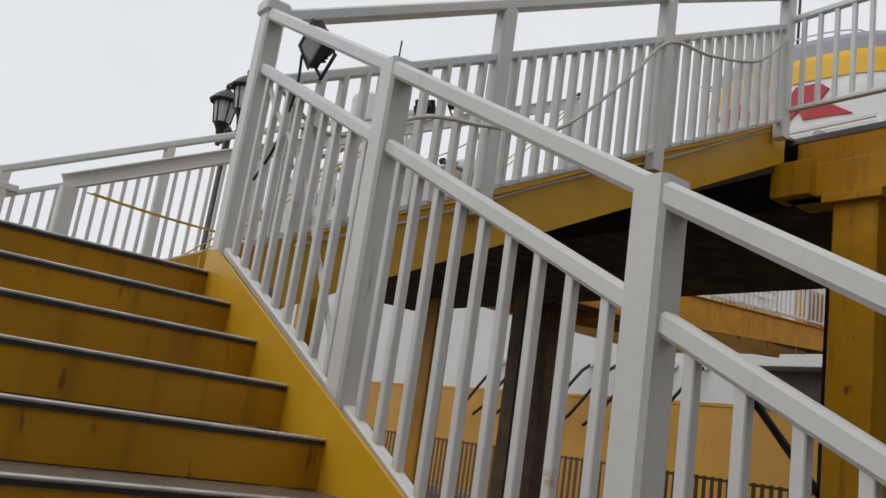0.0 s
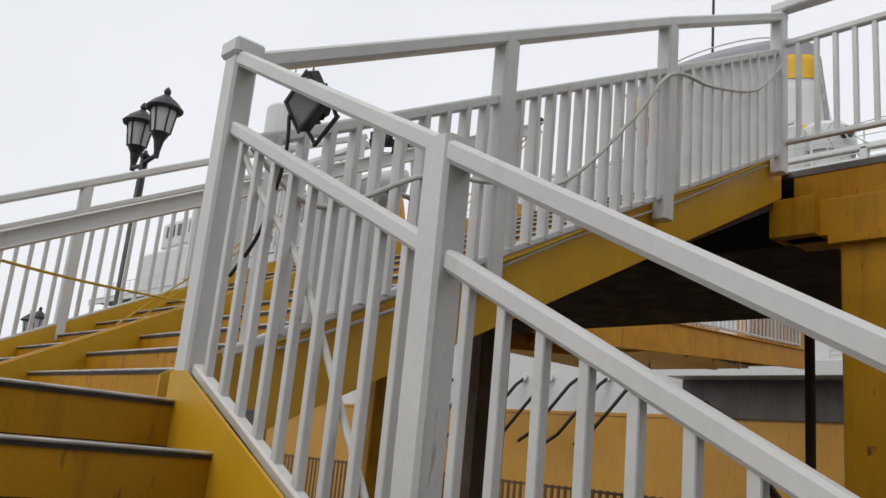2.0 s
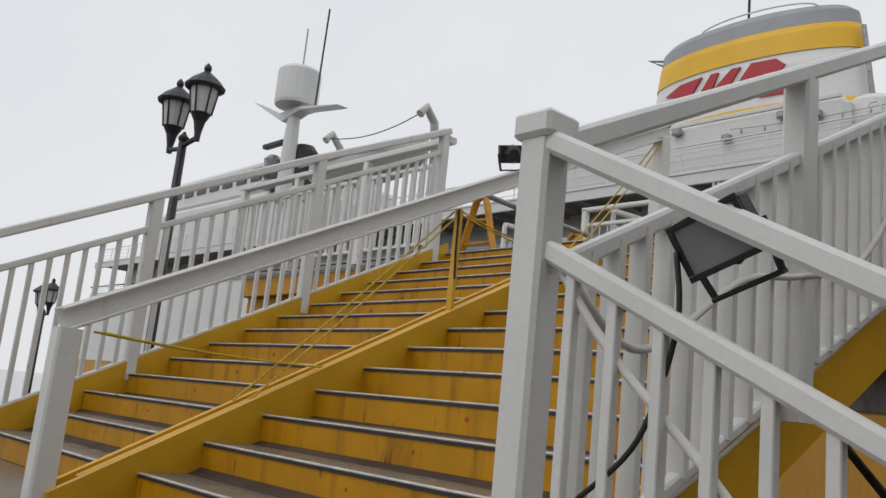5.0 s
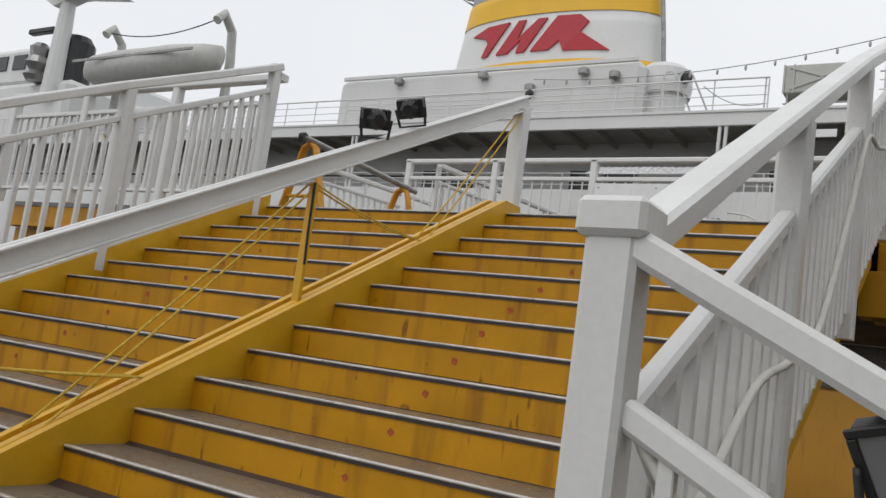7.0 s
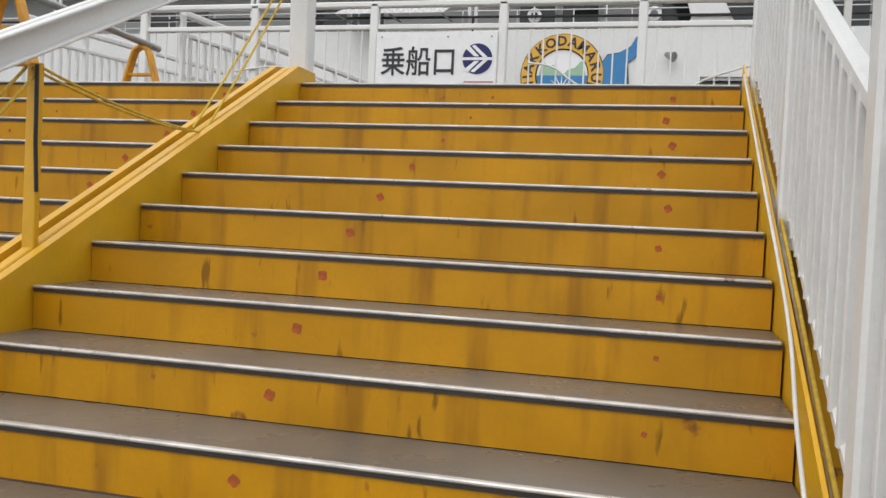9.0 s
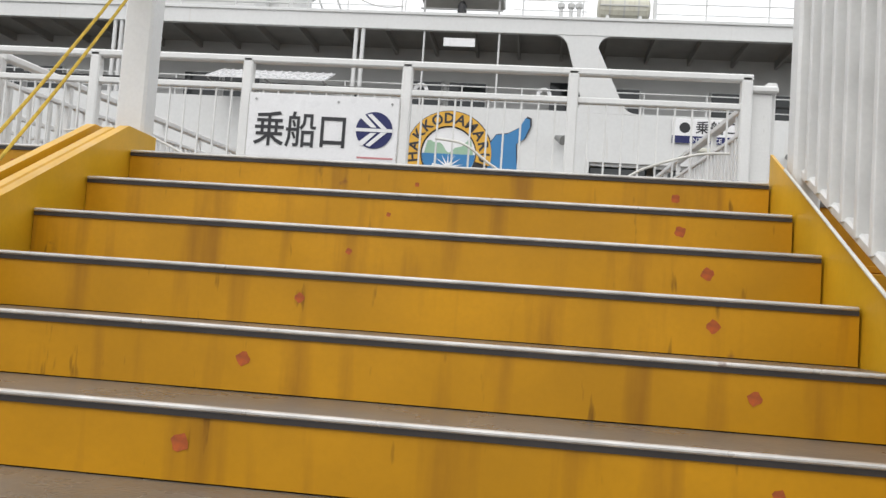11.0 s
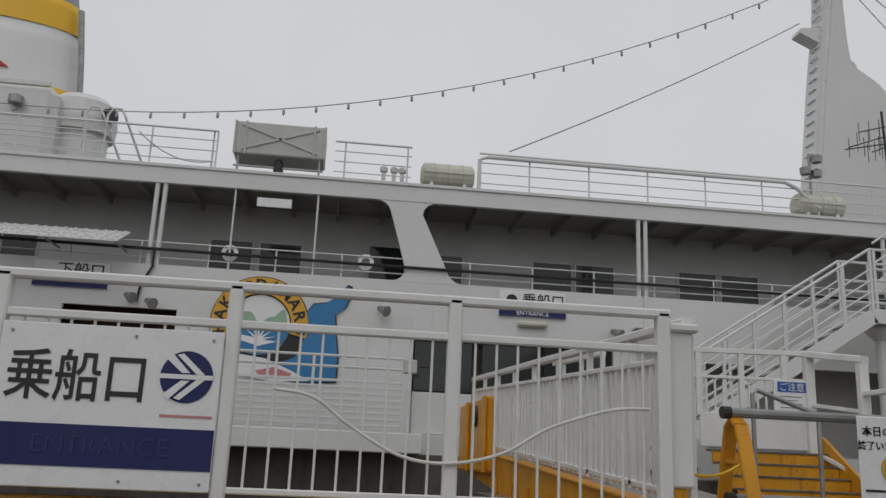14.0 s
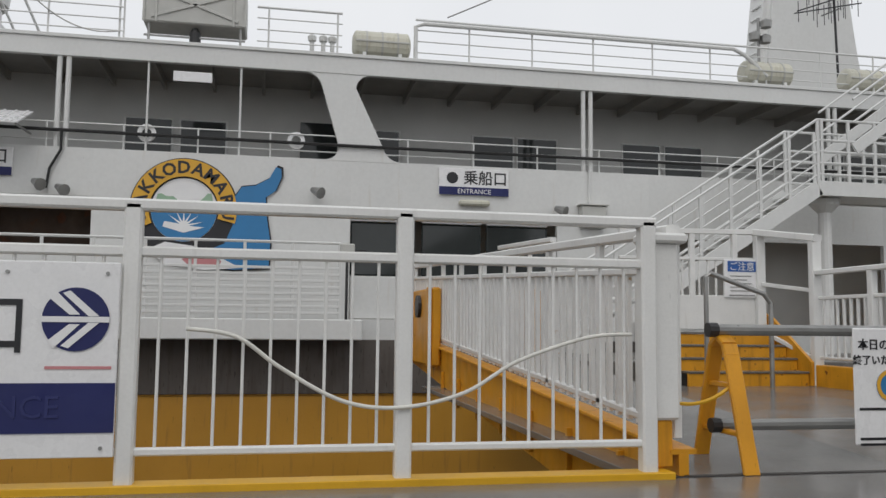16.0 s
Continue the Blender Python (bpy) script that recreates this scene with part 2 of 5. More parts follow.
def ring(cx, cz, r0, r1, a0, a1, thick, at, k=32):
    """An upright flat ring sector facing the stair (-y)."""
    bm = bmesh.new()
    o, i = arc(cx, cz, r1, a0, a1, k), arc(cx, cz, r0, a0, a1, k)
    for j in range(k):
        q = [Vector((p[0], at, p[1])) for p in (i[j], i[j + 1], o[j + 1], o[j])]
        bm.faces.new([bm.verts.new(v) for v in q])
    bmesh.ops.remove_doubles(bm, verts=bm.verts, dist=1e-4)
    g = bmesh.ops.extrude_face_region(bm, geom=bm.faces[:])
    bmesh.ops.translate(bm, verts=[e for e in g["geom"] if isinstance(e, bmesh.types.BMVert)], vec=(0, thick, 0))
    bmesh.ops.recalc_face_normals(bm, faces=bm.faces)
    return bm


def lettering(name, text, size, place, mat, parent, turn=(90, 0, 0), align='LEFT', bold=0.0, width=1.0):
    """Raised flat lettering as a mesh part; place is a world place."""
    cu = bpy.data.curves.new(name, 'FONT')
    cu.body, cu.size, cu.extrude, cu.align_x, cu.offset = text, size, 0.002, align, bold
    cu.resolution_u = 2
    tmp = bpy.data.objects.new("tmp", cu)
    scene.collection.objects.link(tmp)
    me = bpy.data.meshes.new_from_object(tmp.evaluated_get(bpy.context.evaluated_depsgraph_get()))
    bpy.data.objects.remove(tmp)
    me.materials.clear()
    me.materials.append(mat)
    m = Euler([radians(a) for a in turn]).to_matrix().to_4x4() @ Matrix.Diagonal((width, 1, 1, 1))
    me.transform(m)
    ob = new(name, me)
    ob.parent = parent
    ob.location = Vector(place) - origin_of(parent) + OFFSET
    return ob


# ---- stair geometry ----
RISE, RUN, STEPS = 0.17, 0.3385, 14
TOP = RISE * STEPS
GROUND = -2.4
Y_TOP = RUN * (STEPS - 1)
X_R, X_L = 2.745, -2.75


def nose(y):
    return RISE + RISE * y / RUN


def step(parent, origin, along, across, width, z, run, rise, tread_ob=None, riser_drop=0.0):
    """One step: painted riser, coated tread, steel nosing with a dark strip under it. along: the way up; across: its left-to-right."""
    o, a, c = Vector(origin), Vector(along), Vector(across)

    def oriented(w0, w1, d0, d1, z0, z1, ch=0.003):
        p, q = o + c * w0 + a * d0, o + c * w1 + a * d1
        return block(min(p.x, q.x), max(p.x, q.x), min(p.y, q.y), max(p.y, q.y), z0, z1, ch)
    riser = part("riser", oriented(0, width, 0.012, 0.024, z - rise - riser_drop, z - 0.022, 0), yellow, parent)
    part("tread", oriented(0, width, 0.03, run + 0.012, z - 0.03, z - 0.003, 0), tread_m, parent, "wet grey coated tread")
    part("nosing", oriented(0.003, width - 0.003, 0, 0.026, z - 0.012, z, 0.004), steel, parent, "worn steel nosing")
    part("nosing_strip", oriented(0.003, width - 0.003, 0.006, 0.03, z - 0.026, z - 0.012, 0), dark_edge, parent)
    for f in (0.43 + 0.05 * math.sin(z * 40), 0.86 + 0.008 * math.sin(z * 90)):
        r0 = 0.015 + 0.006 * math.sin(z * 77 + f * 9)
        cen = o + c * (width * f) + a * 0.0105
        bm = bmesh.new()
        vs = []
        for k in range(11):
            q = r0 * (1 + 0.16 * math.sin(k * 2.3 + z * 31))
            ang = 2 * math.pi * k / 11
            vs.append(bm.verts.new(cen + c * (q * math.cos(ang)) + Vector((0, 0, z - rise * 0.5 + q * math.sin(ang)))))
        bm.faces.new(vs)
        part("rust_patch", bm, rust_m, parent, "patch of red-brown rust")
    return riser


def sloped_plate(y0, y1, below, above, x, thick):
    return plate([(y0, nose(y0) - below), (y1, nose(y1) - below), (y1, nose(y1) + above), (y0, nose(y0) + above)], thick, 'x', x)


def flight(x0, x1, label):
    t = thing("stair_flight", ((x0 + x1) / 2, 0, 0), label, "stairs", "upper stair flights")
    for k in range(1, STEPS + 1):
        run = RUN if k < STEPS else 0.2
        step(t, (x0, RUN * (k - 1), 0), (0, 1, 0), (1, 0, 0), x1 - x0, RISE * k, run, RISE)
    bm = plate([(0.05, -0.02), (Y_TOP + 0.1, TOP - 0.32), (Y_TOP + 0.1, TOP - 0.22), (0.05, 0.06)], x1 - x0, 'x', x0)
    part("soffit", bm, under, t, "dark brown underside plate with rust blotches")
    return t


right_flight = flight(0.0, X_R - 0.02, "yellow steel stair flight with grey wet treads and rust runs")
left_flight = flight(X_L + 0.03, -0.20, "yellow steel stair flight beside the centre divider")
part("stringer", sloped_plate(-0.36, Y_TOP + 0.05, 0.30, 0.10, X_R - 0.012, 0.012), yellow_rail, right_flight, "yellow side plate")
part("stringer", sloped_plate(-0.06, Y_TOP + 0.05, 0.30, 0.10, X_L + 0.01, 0.012), yellow_rail, left_flight, "yellow side plate")

# the centre divider: two flat-topped plates with a channel between them
divider = thing("stair_divider", (-0.1, 0, 0), "yellow steel divider between two stair flights", "divider")
for x in (-0.20, -0.045):
    bm = plate([(-0.42, 0.0), (0.3, 0.0), (Y_TOP + 0.05, TOP - 0.45), (Y_TOP + 0.25, TOP - 0.2), (Y_TOP + 0.25, TOP + 0.1), (Y_TOP - 0.02, nose(Y_TOP) + 0.10), (-0.30, nose(-0.30) + 0.10), (-0.42, 0.06)], 0.042, 'x', x)
    part("side_plate", bm, yellow_rail, divider)
part("channel_floor", plate([(-0.3, 0.0), (Y_TOP + 0.1, TOP - 0.05), (Y_TOP + 0.1, TOP + 0.04), (-0.3, 0.08)], 0.10, 'x', -0.152), yellow, divider)
part("middle_lip", bar((-0.1, -0.25, nose(-0.25) + 0.065), (-0.1, Y_TOP, TOP + 0.07), 0.05, 0.05), yellow_rail, divider)

# landing and lower flight
landing = thing("floor_landing", (0, -2, 0), "wet grey stair landing with steel edge", "landing", kind="structure")
part("slab", block(X_L - 0.02, 2.87, -4.0, 0.03, -0.06, -0.003), floor_m, landing)
part("edge_beam", block(X_L, 2.86, 0.0, 0.05, -0.34, -0.07), yellow, landing)
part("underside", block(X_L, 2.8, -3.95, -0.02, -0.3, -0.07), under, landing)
part("side_beam", block(X_L - 0.06, X_L - 0.005, -4.0, 0.0, -0.3, -0.02), yellow, landing)

lower = thing("stair_flight", (5, -2, -1.2), "yellow steel lower stair flight with grey wet treads", "stairs")
LRUN, LRISE, LN = 0.329, 0.1625, 14
LX0, LY = 2.902, -0.36
for k in range(0, LN):
    step(lower, (LX0 + LRUN * k, LY, 0), (-1, 0, 0), (0, -1, 0), 3.55, -LRISE * k, LRUN, LRISE)


def lnose(x):
    return -LRISE * (x - LX0) / LRUN


X_END = LX0 + LRUN * LN
for y in (LY, -3.94):
    bm = plate([(LX0 - 0.08, -0.16), (LX0 - 0.08, 0.10), (LX0 + 0.02, 0.10), (X_END, lnose(X_END) + 0.10), (X_END, lnose(X_END) - 0.1), (X_END - 0.2, lnose(X_END - 0.2) - 0.28), (LX0 + 0.2, -0.36)], 0.014, 'y', y)
    part("stringer", bm, yellow_rail, lower, "bright yellow side plate")
part("soffit", plate([(LX0, -0.36), (X_END - 0.15, lnose(X_END - 0.15) - 0.27), (X_END - 0.15, lnose(X_END - 0.15) - 0.23), (LX0, -0.3)], 3.5, 'y', -3.92), under, lower)


# ---- railings ----
BW, BD = 0.036, 0.036


def railing(name, spans, label, height, group="", post=0.105, start=True, finish=True, top_w=0.12, top_h=0.075, mid=0.30, gap=0.145, mat=white, foot=0.10, bottom=0.12, post_drop=0.05, mids=True, bar_w=BW, bar_d=BD):
    """A railing along a run of points (at walking level): posts at the points, a wide top rail, a mid rail, a bottom rail and flat bars."""
    pts = [Vector(p) for p in spans]
    t = thing(name, pts[0], label, "railing", group)
    up = Vector((0, 0, 1))
    first = None
    for i, p in enumerate(pts):
        if (i == 0 and not start) or (i == len(pts) - 1 and not finish):
            continue
        part("post", bar(p + up * -post_drop, p + up * (height - top_h * 0.5), post, post, 0.012, up=(0, 1, 0)), mat, t)
    for a, b in zip(pts, pts[1:]):
        d = (b - a)
        flat = Vector((d.x, d.y, 0)).normalized()
        e = post * 0.5
        part("top_rail", bar(a + up * (height - top_h / 2) - flat * e, b + up * (height - top_h / 2) + flat * (e if (b - pts[-1]).length < 1e-6 else -e), top_w, top_h, 0.012), mat, t)
        i0, i1 = a + d * (e / d.length), b - d * (e / d.length)
        if mids:
            part("mid_rail", bar(i0 + up * (height - mid), i1 + up * (height - mid), 0.055, 0.055, 0.01), mat, t)
        part("bottom_rail", bar(i0 + up * bottom, i1 + up * bottom, 0.05, 0.04, 0.008), mat, t)
        n = max(1, round(d.length / gap))
        z0, z1 = bottom, height - (mid if mids else top_h)
        for k in range(1, n):
            p = a + d * (k / n)
            if (p - a).length < post * 0.6 or (b - p).length < post * 0.6:
                continue
            if first is None:
                bm = bar(p + up * z0, p + up * z1, bar_w if abs(flat.x) > 0.5 else bar_d, bar_d if abs(flat.x) > 0.5 else bar_w, 0.003, up=(0, 1, 0))
                first = part("baluster", bm, white_bar, t)
                first_at = p + up * (z0 + z1) / 2
            else:
                again(first, p + up * (z0 + z1) / 2, t)
    return t


RAIL = 1.28
RX = X_R + 0.07


def on_stair(x, y):
    return (x, y, nose(y) - 0.02)


right_rail = railing("stair_railing", [on_stair(RX, -0.20), on_stair(RX, 1.22), on_stair(RX, 2.72), on_stair(RX, 4.27)], "white painted steel stair railing with flat bars", RAIL + 0.06, "stair railings", start=False, top_w=0.10, top_h=0.07, mid=0.36, bar_d=0.065, bar_w=0.03)
left_rail = railing("stair_railing", [on_stair(X_L - 0.03, -0.52), on_stair(X_L - 0.03, 1.04), on_stair(X_L - 0.03, 2.65), on_stair(X_L - 0.03, 4.27)], "white painted steel stair railing with flat bars", RAIL + 0.27, "stair railings")
lower_rail = railing("stair_railing", [(2.805 if k == 0 else 2.835 + 1.285 * k, -0.27, 0.06 - 0.52 * 1.285 * k) for k in range(5)], "white painted railing of the lower stair flight", RAIL + 0.09, "stair railings", post=0.102, mid=0.35, top_w=0.092, top_h=0.062, finish=True, bottom=0.08, bar_w=0.03, bar_d=0.03)
part("corner_cap", block(2.738, 2.872, -0.337, -0.205, 1.362, 1.436, 0.012), white, lower_rail)
railing("landing_railing", [(X_L - 0.03, -3.9, 0), (X_L - 0.03, -2.2, 0), (X_L - 0.03, -0.42, 0)], "white painted landing railing", RAIL, "stair railings", finish=False)
railing("landing_railing", [(X_L - 0.03, -3.96, 0), (-0.9, -3.96, 0), (1.0, -3.96, 0), (2.8, -3.96, 0)], "white painted landing railing", RAIL, "stair railings", start=False)

# centre handrail: a channel beam on two posts
centre = thing("centre_handrail", (-0.1, 2, nose(2)), "white steel channel handrail over the stair divider", "handrail")
c0, c1 = Vector((-0.1, -0.48, 0.87)), Vector((-0.1, 4.72, 3.45))
part("beam_web", bar(c0, c1, 0.022, 0.13, 0.004), white, centre)
for o in (0.058, -0.058):
    part("flange", bar(c0 + Vector((0, 0, o)), c1 + Vector((0, 0, o)), 0.10, 0.014, 0.004), white, centre)
part("post", bar((-0.1, -0.43, 0.0), (-0.1, -0.43, 0.84), 0.12, 0.12, 0.012, up=(0, 1, 0)), white, centre)
part("post", bar((-0.1, 4.62, TOP + 0.0), (-0.1, 4.62, 3.34), 0.14, 0.12, 0.012, up=(0, 1, 0)), white, centre)
part("yellow_stay", bar((-0.1, 2.13, nose(2.13) + 0.06), (-0.1, 2.13, 2.06), 0.06, 0.03, 0.004, up=(0, 1, 0)), yellow_rail, centre, "thin yellow stay")
part("stay_cable", tube([(-0.07, 2.10, 2.05), (-0.065, 2.1, 1.75), (-0.066, 2.115, 1.55)], 0.008), cable_black, centre)
part("end_ball", lathe([(0.01, -0.04), (0.04, 0), (0.035, 0.03), (0.01, 0.05)], (-0.1, 4.72, 3.52), 10), black, centre)

# yellow ropes
for a, b, s in (((-0.1, -0.3, 0.84), (-0.1, 1.05, nose(1.05) + 0.12), 0.02), ((-0.12, 2.1, 2.04), (-0.12, 0.55, nose(0.55) + 0.12), 0.02), ((-0.1, 2.1, 2.04), (-0.08, 3.25, nose(3.25) + 0.12), 0.03), ((-0.1, 4.55, 3.3), (-0.1, 3.3, nose(3.3) + 0.12), 0.03)):
    r = thing("rope", a, "pair of yellow ropes tied from the centre handrail", "rope", "yellow ropes")
    for o in (0.0, 0.035):
        part("strand", tube(sag((a[0] + o, a[1] + o, a[2]), (b[0] + o, b[1] + o * 2, b[2]), s, 10), 0.0065, 6), rope_y, r)

# ---- platform ----
platform = thing("floor_platform", (2, 6, TOP), "wet grey steel platform at the stair head", "platform", kind="structure")
part("deck", block(-7.5, 12.0, Y_TOP + 0.21, 7.94, TOP - 0.06, TOP - 0.003), floor_m, platform)
part("deck", block(3.42, 9.4, 7.95, 15.3, TOP - 0.06, TOP - 0.006), floor_m, platform)
part("deck", block(-7.5, -3.3, 7.95, 15.3, TOP - 0.06, TOP - 0.006), floor_m, platform)
part("joint_strip", block(3.42, 9.4, 7.935, 7.955, TOP - 0.05, TOP + 0.002, 0), dark_edge, platform)
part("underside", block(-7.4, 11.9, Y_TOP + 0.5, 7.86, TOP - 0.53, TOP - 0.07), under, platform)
part("kerb", block(-3.6, 3.56, 7.88, 8.04, TOP - 0.05, TOP + 0.035), yellow_rail, platform, "yellow kerb under the platform railing")
for y, z0 in ((Y_TOP + 0.22, TOP - 0.30), (7.95, TOP - 0.28)):
    for x0, x1 in ((X_R + 0.02, 12.0), (-7.5, X_L)) if y < 6 else ((-3.3, 3.42),):
        part("edge_beam", block(x0, x1, y, y + 0.09, z0, TOP - 0.01), yellow, platform)
        if x1 < 0:
            part("lower_beam", block(x0, x1, y + 0.1, y + 0.3, z0 - 0.33, z0 - 0.035), yellow, platform)
        part("beam_flange", block(x0, x1, y - 0.06, y + 0.13, z0 - 0.03, z0), yellow, platform)
part("cross_beam", block(X_R - 0.05, X_R + 0.30, Y_TOP - 0.05, Y_TOP + 0.2, TOP - 0.62, TOP - 0.32), yellow, platform)
part("cap_beam", block(X_R + 0.02, 11.5, Y_TOP + 0.05, Y_TOP + 0.45, TOP - 0.62, TOP - 0.34), yellow, platform)
for x in (3.36, 9.8, -5.6):
    for y in (Y_TOP + 0.25, 7.2):
        c = thing("column", (x, y, GROUND), "yellow steel column under the platform", "column", "platform columns")
        part("shaft", block(x - 0.18, x + 0.18, y - 0.18, y + 0.18, GROUND, TOP - 0.63 if y < 6 else TOP - 0.35, 0.02), yellow, c)
        part("head_plate", block(x - 0.24, x + 0.24, y - 0.24, y + 0.24, TOP - 0.70 if y < 6 else TOP - 0.42, TOP - 0.63 if y < 6 else TOP - 0.35), yellow, c)
        part("base_plate", block(x - 0.3, x + 0.3, y - 0.3, y + 0.3, GROUND, GROUND + 0.04), yellow, c)

front_rail = railing("platform_railing", [(RX, 4.30, TOP + 0.0), (4.4, 4.32, TOP), (6.0, 4.32, TOP), (7.6, 4.32, TOP), (9.2, 4.32, TOP), (10.8, 4.32, TOP)], "white painted railing along the platform edge", RAIL + 0.04, "platform railings", start=False, mid=0.36)
railing("platform_railing", [(X_L - 0.03, 4.36, TOP), (-4.3, 4.36, TOP), (-5.9, 4.36, TOP), (-7.4, 4.36, TOP)], "white painted railing along the platform edge", RAIL + 0.08, "platform railings", start=False)
sign_rail = railing("platform_railing", [(-0.785 + 1.405 * k, 7.96, TOP + 0.02) for k in range(-2, 4)], "white painted railing in front of the ship", 1.45, "platform railings", post=0.09, top_w=0.09, top_h=0.06, mid=0.27, gap=0.145, bottom=0.17, bar_w=0.016, bar_d=0.016)

# ---- ground and sea ----
part("ground", block(-400, 400, -400, 18.5, GROUND - 1.5, GROUND, 0), asphalt)
tagged(bpy.data.objects["ground"], "dark wet asphalt quay apron", "ground", kind="structure")
part("quay_edge", block(-400, 400, 17.9, 18.52, GROUND - 1.2, GROUND + 0.2, 0.03), concrete)
tagged(bpy.data.objects["quay_edge"], "concrete quay edge kerb", "kerb", kind="structure")
part("water", block(-3000, 3000, 18.52, 3500, GROUND - 2.6, GROUND - 1.4, 0), sea_m)
tagged(bpy.data.objects["water"], "dark harbour water", "water", kind="structure")

# unseen wall, added to keep sky light off the lower flight's risers
part("terminal_wall", block(11.5, 13, -40, 2.5, GROUND, 8.5, 0.05), concrete)
tagged(bpy.data.objects["terminal_wall"], "plain grey unseen wall added behind the stair to block light", "wall", kind="structure")

# ---- the ship ----
HY = 21.8
OFFSET = Vector((0.6, 0, 0.04))
ship = thing("ship", (0, HY, GROUND), "white museum ferry with yellow lower hull moored at the quay", "ship")
XA, XB = -62.0, 34.0
part("hull_lower", block(XA, XB, HY - 0.02, HY + 16, GROUND - 2, 1.70, 0.02), hull_yellow, ship, "yellow lower hull")
# white shell plating with an entrance and a lower recess cut through
E0, E1, EB, ET = 2.35, 7.05, 3.3, 5.52


def shell(x0, x1, z0, z1, y0=HY, y1=HY + 0.12):
    part("hull_plating", block(x0, x1, y0, y1, z0, z1, 0), hull_white, ship)


shell(XA, -5.4, 1.70, 6.75)
shell(-5.4, -2.95, 5.75, 6.75)
shell(-5.4, -2.95, 1.70, 4.6)
shell(-2.95, E0, 1.70, 6.75)
shell(E0, E1, ET, 6.75)
shell(E0, E1, 1.70, EB)
shell(E1, 9.3, 1.70, 6.75)
shell(9.3, 15.5, 5.25, 6.75)
shell(9.3, 15.5, 1.70, 3.2)
shell(15.5, XB, 1.70, 6.75)
part("doorway_lining", block(E0 - 1.6, E1 + 1.6, HY + 1.6, HY + 1.7, EB - 0.2, 6.34, 0), deck_grey, ship, "shaded entrance bulkhead")
# the exit recess gets its shade from this lining's dark colour
part("recess_lining", block(-8.0, -0.6, HY + 1.2, HY + 1.3, 4.4, 6.34, 0), under, ship, "lining coloured dark for the recess's shade")
part("bay_lining", block(7.0, 18.0, HY + 2.2, HY + 2.3, 2.4, 6.34, 0), deck_grey, ship, "shaded bay bulkhead")
for x0, x1 in ((E0 + 0.02, 3.75), (3.95, 5.3), (5.42, 6.85)):
    w = part("door_window", block(x0, x1, HY + 0.14, HY + 0.17, 4.25, ET - 0.1, 0.03), dark_glass, ship, "dark entrance glazing")
    part("door_panel", block(x0, x1, HY + 0.13, HY + 0.18, 3.3, 4.24, 0.02), hull_white, w)
    part("frame", block(x0 + 0.0, x1, HY + 0.10, HY + 0.14, ET - 0.08, ET, 0), hull_white, w)
part("hull_top_band", block(XA, XB, HY - 0.05, HY + 0.0, 1.68, 1.80, 0.01), hull_yellow, ship)
# dark brown panel over the white plating, up to the side ledge
part("fender_plating", block(-9.5, 9.0, HY - 0.10, HY - 0.03, 1.72, 2.86, 0.01), panel_brown, ship, "dark brown panel on the hull side")
part("side_ledge", block(-9.5, 2.55, HY - 1.0, HY - 0.1, 2.86, 3.28, 0.02), hull_white, ship, "white side ledge")

# upper deck opening
Z_LO, Z_HI, Z_FA = 6.75, 8.66, 9.1
part("deck_floor", block(XA, XB, HY + 0.125, HY + 2.6, 6.35, 6.5, 0), tread_m, ship)
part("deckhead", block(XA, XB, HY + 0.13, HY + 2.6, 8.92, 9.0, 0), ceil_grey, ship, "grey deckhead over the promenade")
part("fascia", block(XA, XB, HY - 0.02, HY + 0.12, Z_HI, Z_FA, 0.01), hull_white, ship, "white fascia under the boat deck rail")
part("gunwale", block(XA, XB, HY - 0.06, HY + 0.0, Z_FA - 0.06, Z_FA + 0.02, 0.01), hull_white, ship)
part("promenade_bulkhead", block(XA, XB, HY + 2.45, HY + 2.6, 6.5, 8.92, 0), deck_grey, ship, "pale grey promenade bulkhead")
part("boat_deck", block(XA, XB, HY + 0.13, HY + 15, 9.01, 9.06, 0), tread_m, ship)
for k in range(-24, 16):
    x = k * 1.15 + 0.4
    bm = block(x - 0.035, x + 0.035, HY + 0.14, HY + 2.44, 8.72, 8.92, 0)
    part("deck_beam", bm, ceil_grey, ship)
# raked pillar with rounded webs
L0, L1, R0, R1 = 1.62, 2.05, 2.42, 2.98


def corner(cx, cz, r, a0, a1, k=6):
    return arc(cx, cz, r, a0, a1, k)


pill = corner(L0 - 0.30, Z_HI - 0.36, 0.36, 90, 15) + corner(L1 - 0.28, Z_LO + 0.30, 0.30, 0, -90)
pill += [(L1 - 0.28, Z_LO - 0.02), (R1 + 0.45, Z_LO - 0.02)]
pill += corner(R1 + 0.45, Z_LO + 0.40, 0.40, -90, -165) + corner(R0 + 0.30, Z_HI - 0.30, 0.30, 180, 90)
pill += [(R0 + 0.3, Z_HI + 0.02), (L0 - 0.3, Z_HI + 0.02)]
part("raked_pillar", plate(pill, 0.12, 'y', HY - 0.005), hull_white, ship, "raked white pillar with rounded corners")
for x in (-3.62, 7.80, -10.1, 14.2, -16.8, -23.4):
    for o in (-0.09, 0.09):
        part("deck_post", tube([(x + o, HY + 0.06, Z_LO - 0.05), (x + o, HY + 0.06, Z_HI + 0.05)], 0.055, 8), hull_white, ship)
for x in (-1.95, -0.05):
    part("hanging_bracket", tube([(x, HY + 0.05, Z_LO - 0.02), (x, HY + 0.05, Z_HI)], 0.025, 6), hull_white, ship)
part("hanging_sign", block(-1.45, -0.65, HY + 0.02, HY + 0.06, 8.28, 8.50, 0.01), board, ship, "small white hanging plate")
